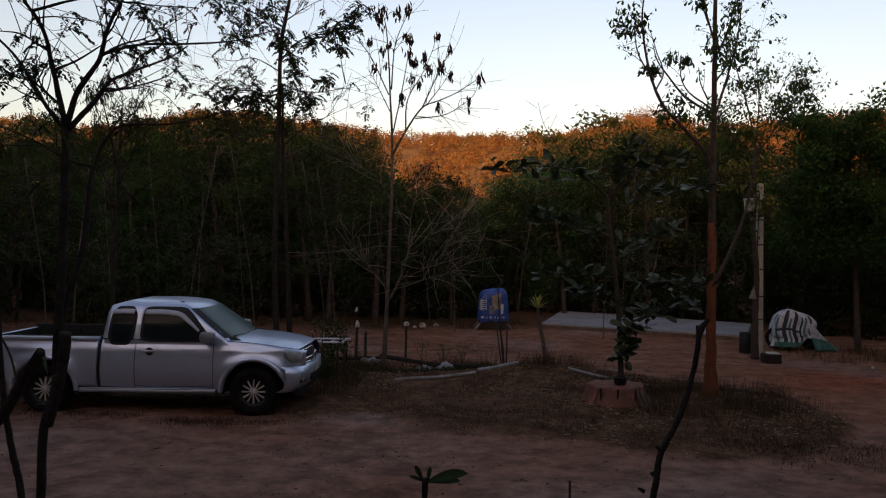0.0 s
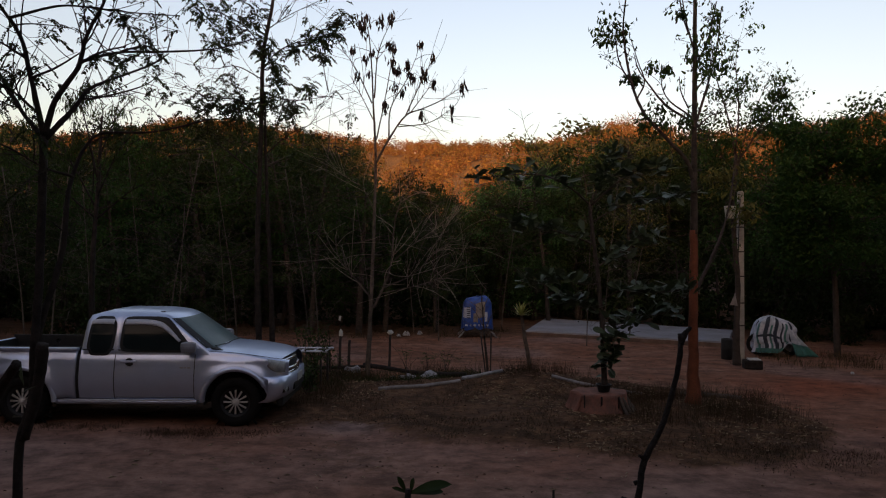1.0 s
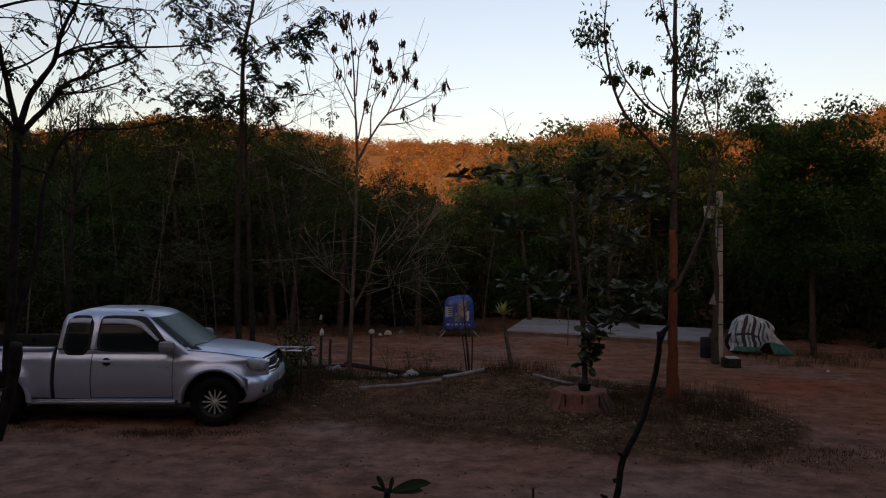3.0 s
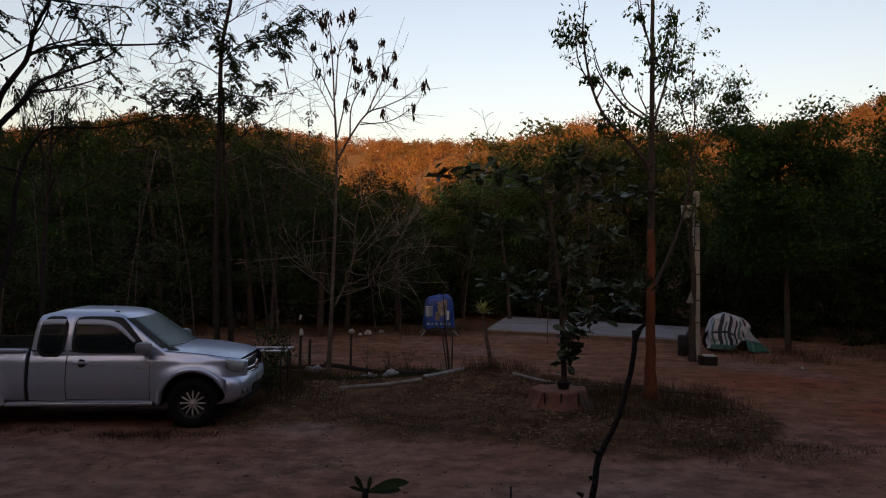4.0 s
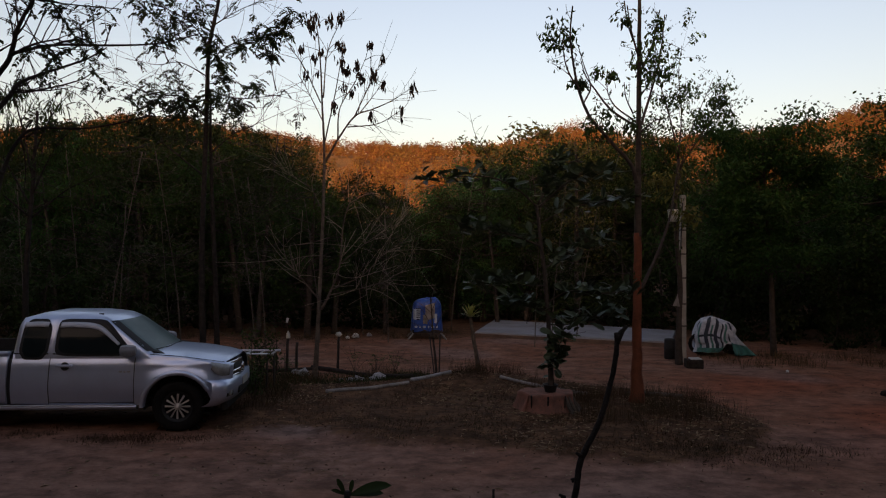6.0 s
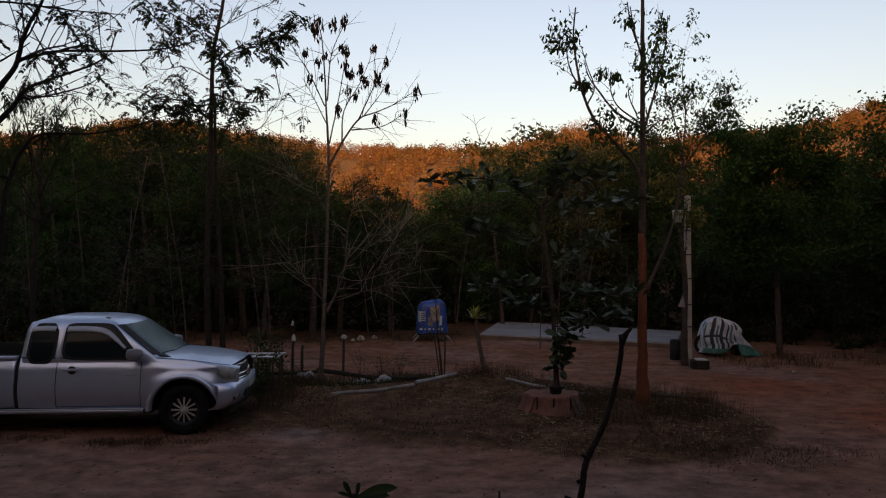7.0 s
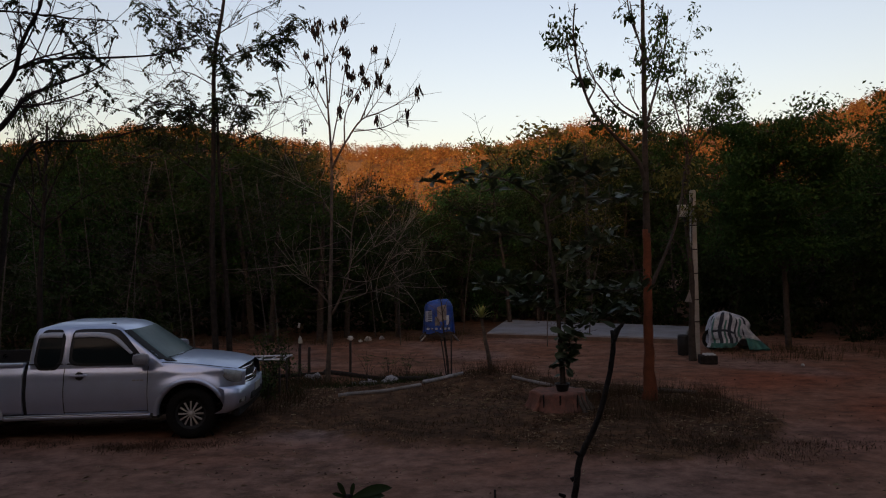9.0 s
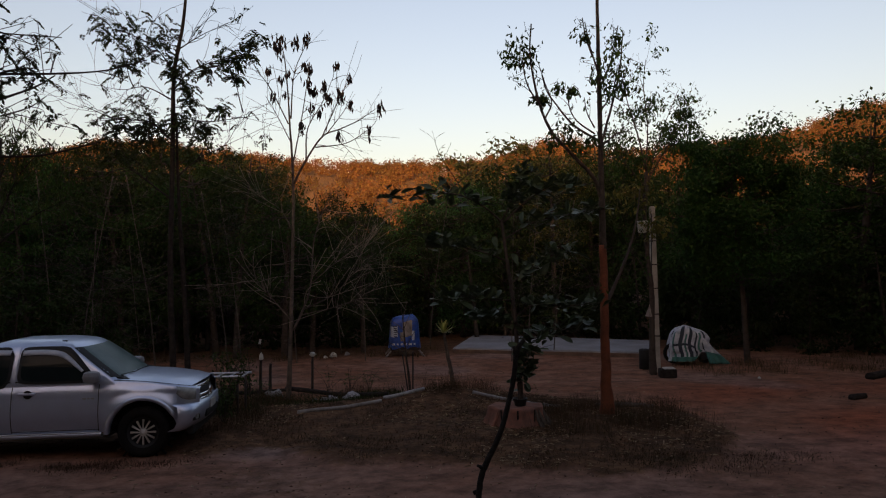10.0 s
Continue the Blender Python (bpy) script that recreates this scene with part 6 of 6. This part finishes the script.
for k in range(8):
    limb("twig", [(-0.17 + 0.02 * k, -0.02, 0.85, 0.005), (-0.2 + 0.04 * k, -0.03, 1.0, 0.003)], BARK_PALE, sapling, per=2, sides=4)

edging = [((11.9, 14.55), (13.3, 15.4), 0.10, BARK_DARK, "dark fallen log at the wood's edge"), ((9.8, 12.3), (10.15, 12.4), 0.07, BARK_DARK, "short dark log on the bare ground"), ((-1.35, 15.75), (0.9, 14.0), 0.06, BARK_DARK, "dark rotten log between island and road"), ((-2.4, 15.2), (-1.3, 15.6), 0.05, BARK_DARK, "dark rotten log by the garden posts"), ((-0.78, 12.62), (0.75, 13.15), 0.042, WOOD_PALE, "pale weathered log edging the island"), ((0.8, 13.38), (1.62, 13.62), 0.045, STONE, "pale edging pole of the planted island"), ((2.55, 13.3), (4.05, 12.42), 0.035, WOOD_PALE, "pale edging pole behind the stump"), ((4.7, 12.25), (5.7, 12.0), 0.05, BARK_PALE, "low weathered edging log")]
for (x0, y0), (x1, y1), r, mat, label in edging:
    n = Vector((x1 - x0, y1 - y0, 0))
    ob = limb("edging_log", [(x0 + n.x * s, y0 + n.y * s, height(x0 + n.x * s, y0 + n.y * s) + r * 0.55, r * (1 - 0.12 * s)) for s in (0, 0.25, 0.5, 0.75, 1)], mat, None, label, sides=10, wobble=0.04, seed=int(r * 1000))
    tagged(ob, category="log")
for x, y, s, seed in ((-1.47, 15.0, 0.13, 1), (-1.62, 15.1, 0.09, 2), (-0.27, 14.45, 0.10, 3), (-0.40, 14.4, 0.08, 4), (0.14, 14.3, 0.14, 5), (-0.62, 14.6, 0.06, 6)):
    rng = np.random.default_rng(seed)
    bm = bmesh.new()
    bmesh.ops.create_icosphere(bm, subdivisions=2, radius=s)
    for v in bm.verts:
        k = 1 + 0.75 * noise.noise(v.co * 11 + Vector((seed * 3, 0, 0)))
        v.co = Vector((v.co.x * k * 1.15, v.co.y * k, max(-0.3 * s, v.co.z * k * 0.8)))
    bm.transform(pose(x, y, height(x, y) + 0.25 * s))
    tagged(part("pale_stone", bm, STONE), "pale stone lying by the planted island", "stone", "pale stones")

# posts by the road
post = thing("post_with_cup", "dark iron post with a pale cup on top", "post", at=(-0.78, 15.85, 0))
limb("shaft", [(0, 0, -0.05, 0.032), (0.005, 0, 0.4, 0.03), (0.01, 0, 0.72, 0.028)], IRON, post)
part("cup", lathe([(0.03, 0.0), (0.06, 0.02), (0.055, 0.09), (0.03, 0.1)], 14, pose(0.01, 0, 0.72)), WHITE, post, "pale cup", True)
part("arm", box(0.16, 0.02, 0.02, 0.004, pose(0.01, 0, 0.76)), WHITE, post)
for x, y, h, cup in ((-1.86, 15.35, 0.74, True), (-1.68, 15.55, 0.62, False)):
    post = thing("garden_post", "short dark garden post with a pale top" if cup else "short dark garden post", "post", "garden posts", (x, y, 0))
    limb("shaft", [(0, 0, -0.05, 0.036), (0, 0, h * 0.5, 0.034), (0.01, 0, h, 0.03)], IRON, post)
    if cup:
        part("bottle", lathe([(0.0, 0), (0.045, 0.0), (0.05, 0.03), (0.04, 0.11), (0.018, 0.14), (0.016, 0.16)], 12, pose(0.02, -0.02, h)), WHITE, post, "pale plastic bottle", True)
        limb("wire", [(0.02, 0, h + 0.1, 0.006), (0.0, 0, h + 0.3, 0.006), (-0.02, 0, h + 0.42, 0.006)], IRON, post)
        part("tag", box(0.05, 0.012, 0.11, 0.004, pose(-0.02, 0, h + 0.34, 0, 12, 0)), WHITE, post, "pale tag")

# steel rack lying behind the hood
rack = thing("steel_rack", "pale steel rack lying behind the pickup", "rack", at=(-2.35, 13.1, 0.0), turn=-6)
for y in (-0.25, 0.25):
    limb("rail", [(-0.7, y, 0.72, 0.022), (0.0, y, 0.73, 0.022), (0.62, y, 0.74, 0.022)], STEEL, rack, sides=8, wobble=0)
for k in range(6):
    limb("rung", [(-0.6 + 0.23 * k, -0.25, 0.73, 0.014), (-0.6 + 0.23 * k, 0.25, 0.73, 0.014)], STEEL, rack, per=2, wobble=0)
for x in (-0.55, 0.5):
    for y in (-0.25, 0.25):
        limb("leg", [(x, y, 0.72, 0.02), (x, y, -0.02, 0.02)], IRON, rack, per=2, wobble=0)

# pale litter across the road
for x, y, s, mat in ((-0.62, 22.0, 0.11, WHITE), (-0.85, 21.7, 0.07, WHITE), (-0.2, 22.3, 0.09, STONE), (9.56, 15.1, 0.035, WHITE)):
    bm = bmesh.new()
    bmesh.ops.create_icosphere(bm, subdivisions=2, radius=s)
    for v in bm.verts:
        v.co *= 1 + 0.45 * noise.noise(v.co * 9 + Vector((x, y, 0)))
        v.co.z = max(v.co.z, -0.4 * s)
    bm.transform(pose(x, y, height(x, y) + 0.35 * s))
    tagged(part("crumpled_bag", bm, mat), "crumpled pale plastic bag on the ground", "bag", "pale litter")

# ---- close to the lens: the cut stem and the frangipani tips ----
stem = thing("pruned_plant", "thin dark pruned stem with a stubby tip", "plant", at=(0.86, 2.2, 0.0))
limb("stem", [(0.0, 0, -0.05, 0.016), (0.01, 0, 0.8, 0.013), (0.05, 0.0, 1.45, 0.0125), (0.088, 0.0, 1.72, 0.0115), (0.112, 0.02, 1.82, 0.0115), (0.18, 0.02, 1.96, 0.010), (0.23, 0.03, 2.13, 0.0095), (0.245, 0.03, 2.24, 0.0095)], BARK_DARK, stem, per=6)
limb("tip", [(0.245, 0.03, 2.235, 0.010), (0.253, 0.03, 2.265, 0.012), (0.268, 0.03, 2.285, 0.008), (0.28, 0.03, 2.30, 0.006)], BARK_DARK, stem, per=4)
limb("stub", [(0.246, 0.03, 2.24, 0.009), (0.238, 0.03, 2.275, 0.006)], BARK_DARK, stem, per=3)
for z, dx in ((1.83, -0.012), (1.74, 0.012), (1.68, -0.012)):
    limb("bud", [(0.11 - (1.83 - z) * 0.4, 0.015, z, 0.009), (0.11 - (1.83 - z) * 0.4 + dx * 1.8, 0.01, z + 0.012, 0.005)], BARK_DARK, stem, per=3, sides=6)


def broad_leaf(parent, root, way, up, long, wide, mat):
    """A long blade with a raised midrib, arched along its length."""
    way, up = Vector(way).normalized(), Vector(up).normalized()
    side = way.cross(up).normalized()
    rows = []
    for s in np.linspace(0, 1, 9):
        w = wide * math.sin(math.pi * min(1, s * 0.93 + 0.07)) ** 0.75 * (0.6 + 0.55 * s) * 0.5
        c = Vector(root) + way * long * s + up * long * (0.22 * s - 0.30 * s * s)
        rows.append([tuple(c + side * w * q + up * w * 0.28 * abs(q)) for q in (-1, -0.5, 0, 0.5, 1)])
    return grid_part("leaf", rows, mat, "dark glossy leaf", parent)


frangi = thing("frangipani", "frangipani stub with a few long dark leaves", "plant", at=(0.12, 2.4, -0.035))
limb("stem", [(-0.05, 0, -0.05, 0.024), (-0.03, 0, 0.8, 0.02), (-0.005, 0, 1.5, 0.012), (0.0, 0, 1.69, 0.013)], BARK_DARK, frangi)
for way, long, wide in (((1.0, -0.1, 0.3), 0.165, 0.052), ((1.0, 0.2, 0.02), 0.13, 0.05), ((-0.45, 0, 0.9), 0.075, 0.024), ((-0.9, 0.1, 0.35), 0.06, 0.02), ((0.15, 0.3, 0.9), 0.06, 0.02)):
    broad_leaf(frangi, (0.01 if way[0] > 0 else -0.008, 0, 1.675), way, (0, -0.75, 1), long, wide, LEAF_DARK)
stick = tagged(limb("dry_stick", [(0.69, 2.5, -0.02, 0.008), (0.70, 2.5, 1.0, 0.007), (0.695, 2.5, 1.62, 0.005)], BARK, None, "thin upright dry stick", seed=4), category="stick")


# ---- grass, litter, clods ----
def blades(spots, tall, wide, rng, lean=0.35):
    """Thin bent grass blades, three triangles each."""
    n = len(spots)
    a = rng.uniform(0, 6.28, n)
    side = np.stack([np.cos(a), np.sin(a), np.zeros(n)], 1)
    tip = rng.normal(0, lean, (n, 3)) + (0, 0, 1)
    tip /= np.linalg.norm(tip, axis=1)[:, None]
    h = tall * rng.uniform(0.4, 1.25, (n, 1))
    mid = spots + tip * h * 0.55 * (0.6, 0.6, 1)
    v = np.stack([spots - side * wide, spots + side * wide, mid + side * wide * 0.75, mid - side * wide * 0.75, spots + tip * h], 1).reshape(-1, 3)
    i = np.arange(n)[:, None] * 5
    return v, np.concatenate([i + [0, 1, 2], i + [0, 2, 3], i + [3, 2, 4]], 1).reshape(-1, 3).tolist()


def tufts(centres, per, radius, rng):
    c = np.repeat(np.asarray(centres), per, 0)
    xy = c[:, :2] + rng.normal(0, 1, (len(c), 2)) * (radius * c[:, 2:3] if c.shape[1] > 2 else radius)
    return np.column_stack([xy, land(xy[:, 0], xy[:, 1]) - 0.01])


rng = np.random.default_rng(201)
spots = np.column_stack([rng.uniform(-2.6, 6.6, 90000), rng.uniform(7.4, 15.2, 90000)])
keep = rng.uniform(0, 1, len(spots)) < island(spots[:, 0], spots[:, 1]) * (0.12 + 0.88 * (waves(spots[:, 0], spots[:, 1], 0.45, 21) > 0.05))
spots = spots[keep]
v, t = blades(np.column_stack([spots, land(spots[:, 0], spots[:, 1]) - 0.005]), 0.07, 0.003, rng, 1.3)
tagged(fast_mesh("dry_grass", v, t, GRASS, None, "short dry grass on the planted island", "stuff"), category="grass")

centres = [(4.0 + rng.uniform(-0.5, 2.1), 11.2 + rng.uniform(-1.1, 1.1), rng.uniform(0.6, 1.3)) for _ in range(30)]
centres += [(rng.uniform(1.6, 3.0), rng.uniform(13.4, 14.1), rng.uniform(0.6, 1.1)) for _ in range(9)]
centres += [(rng.uniform(-2.6, -1.4), rng.uniform(11.2, 15.6), rng.uniform(0.7, 1.2)) for _ in range(16)]
centres += [(rng.uniform(-1.4, 1.2), rng.uniform(13.6, 15.0), rng.uniform(0.5, 0.9)) for _ in range(8)]
centres += [(3.75, 11.9, 1.0), (3.6, 12.3, 0.8), (3.2, 12.6, 0.7), (4.9, 10.6, 1.2), (5.2, 10.9, 1.1)]
v, t = blades(tufts(centres, 90, 0.22, rng), 0.33, 0.0025, rng, 0.35)
tagged(fast_mesh("grass_tufts", v, t, GRASS, None, "tall dry grass tufts round the trees", "stuff"), category="grass")
centres = [(rng.uniform(-24, 26), rng.uniform(21.2, 23.6), rng.uniform(0.8, 2.2)) for _ in range(150)]
centres += [(rng.uniform(9, 20), rng.uniform(15.6, 18.4), rng.uniform(0.8, 1.8)) for _ in range(36)]
centres = [c for c in centres if not 2.6 < c[0] < 11.0 or c[1] < 18.5]
v, t = blades(tufts(centres, 70, 0.2, rng), 0.26, 0.0045, rng, 0.4)
tagged(fast_mesh("verge_grass", v, t, GRASS, None, "patchy grass at the wood's edge", "stuff"), category="grass")
centres = [(-3.0 + rng.normal(0, 0.5), 9.65 + rng.normal(0, 0.1), 0.8) for _ in range(26)] + [(-5.2 + rng.normal(0, 0.5), 9.9 + rng.normal(0, 0.1), 0.7) for _ in range(16)] + [(5.3 + rng.normal(0, 0.7), 8.6 + rng.normal(0, 0.3), 1.2) for _ in range(34)]
v, t = blades(tufts(centres, 90, 0.13, rng), 0.07, 0.003, rng, 0.7)
tagged(fast_mesh("low_grass", v, t, GRASS, None, "low dry grass between the wheel tracks", "stuff"), category="grass")

weeds = [(rng.uniform(-1.6, 1.1), rng.uniform(13.7, 15.1), rng.uniform(0.6, 1.2)) for _ in range(60)] + [(rng.uniform(-2.7, -1.5), rng.uniform(12.6, 15.4), rng.uniform(0.7, 1.3)) for _ in range(50)]
v, t = blades(tufts(weeds, 60, 0.2, rng), 0.13, 0.0045, rng, 0.8)
tagged(fast_mesh("low_weeds", v, t, LEAF_DARK, None, "low dark weeds among the stones and logs", "stuff"), category="weeds")

spots = np.column_stack([rng.uniform(-9, 13, 60000), rng.uniform(5.5, 24, 60000)])
keep = rng.uniform(0, 1, len(spots)) < 0.03 + 0.55 * covering(spots[:, 0], spots[:, 1])
spots = spots[keep]
p = np.column_stack([spots, land(spots[:, 0], spots[:, 1]) + 0.006])
v, t = leaf_arrays(p, 0.042, rng, 0.0, 0.55, 0.12, 0.3)
tagged(fast_mesh("leaf_litter", v, t, LITTER, None, "scattered dry fallen leaves", "stuff"), category="leaves")

STRAW = material("straw", (0.30, 0.22, 0.14), 0.9, second=(0.18, 0.12, 0.08), scale=3, hue=0.06, shine=0.15)
spots = np.column_stack([rng.uniform(-3.5, 6.5, 9000), rng.uniform(6.5, 16, 9000)])
keep = rng.uniform(0, 1, len(spots)) < 0.05 + 0.8 * island(spots[:, 0], spots[:, 1]) * (waves(spots[:, 0], spots[:, 1], 0.8, 31) > 0.1)
spots = spots[keep]
p = np.column_stack([spots, land(spots[:, 0], spots[:, 1]) + 0.008])
v, t = leaf_arrays(p, 0.10, rng, 0.0, 0.22, 0.12, 0.3)
tagged(fast_mesh("straw_litter", v, t, STRAW, None, "pale dry straw and bleached leaves", "stuff"), category="litter")

clods = []
for _ in range(420):
    x, y = rng.uniform(-8, 12), rng.uniform(6, 20)
    s = rng.uniform(0.004, 0.015)
    q = rng.normal(0, 1, (6, 3)) * 0.15 + [(1, 0, 0), (-1, 0, 0), (0, 1, 0), (0, -1, 0), (0, 0, 1), (0, 0, -0.5)]
    clods.append((q * s + (x, y, height(x, y) + 0.3 * s), [[0, 2, 4], [2, 1, 4], [1, 3, 4], [3, 0, 4], [2, 0, 5], [1, 2, 5], [3, 1, 5], [0, 3, 5]]))
v, f = joined(clods)
tagged(fast_mesh("clods", v, f, BARK, None, "small clods and pebbles on the track", "stuff"), category="pebbles")

# low leafy shoots beside the pickup and on the island
for x, y, s, seed in ((-1.95, 12.0, 1.0, 1), (-2.1, 12.6, 0.9, 2), (-2.25, 14.6, 1.2, 3), (-2.35, 13.9, 1.4, 8), (-2.0, 14.9, 1.3, 9), (-1.75, 14.2, 0.7, 4), (0.1, 14.9, 0.75, 5), (-0.35, 15.1, 0.7, 6), (0.5, 14.8, 0.6, 7)):
    rng = np.random.default_rng(300 + seed)
    shrub = thing("leafy_shoot", "spindly leafy shoot by the planted island", "shrub", "leafy shoots", (x, y, height(x, y)))
    lines = []
    for k in range(6):
        e = np.array([rng.normal(0, 0.28), rng.normal(0, 0.22), rng.uniform(0.45, 0.95)]) * s
        r = 0.012 if s > 0.8 else 0.005
        line = spline([(0, 0, -0.03, r), (*(e * (0.35, 0.35, 0.55)), r * 0.75), (*e, 0.003)], 5)
        lines.append(line)
        v, f = tube_arrays(line, 5)
        mesh_object("stem", v, f, BARK, shrub)
    if s > 0.8:
        v, t = leaf_arrays(round_ends(lines, 34, 0.07 * s, 400 + seed, 0.7), 0.085, rng, 0.3, 0.5)
    else:
        v, t = frond_arrays(round_ends(lines, 2, 0.01, 400 + seed, 0.4), 0.2, rng, 8, 0.5, 0.2, 0.35, 0.2)
    fast_mesh("foliage", v, t, LEAF, shrub)
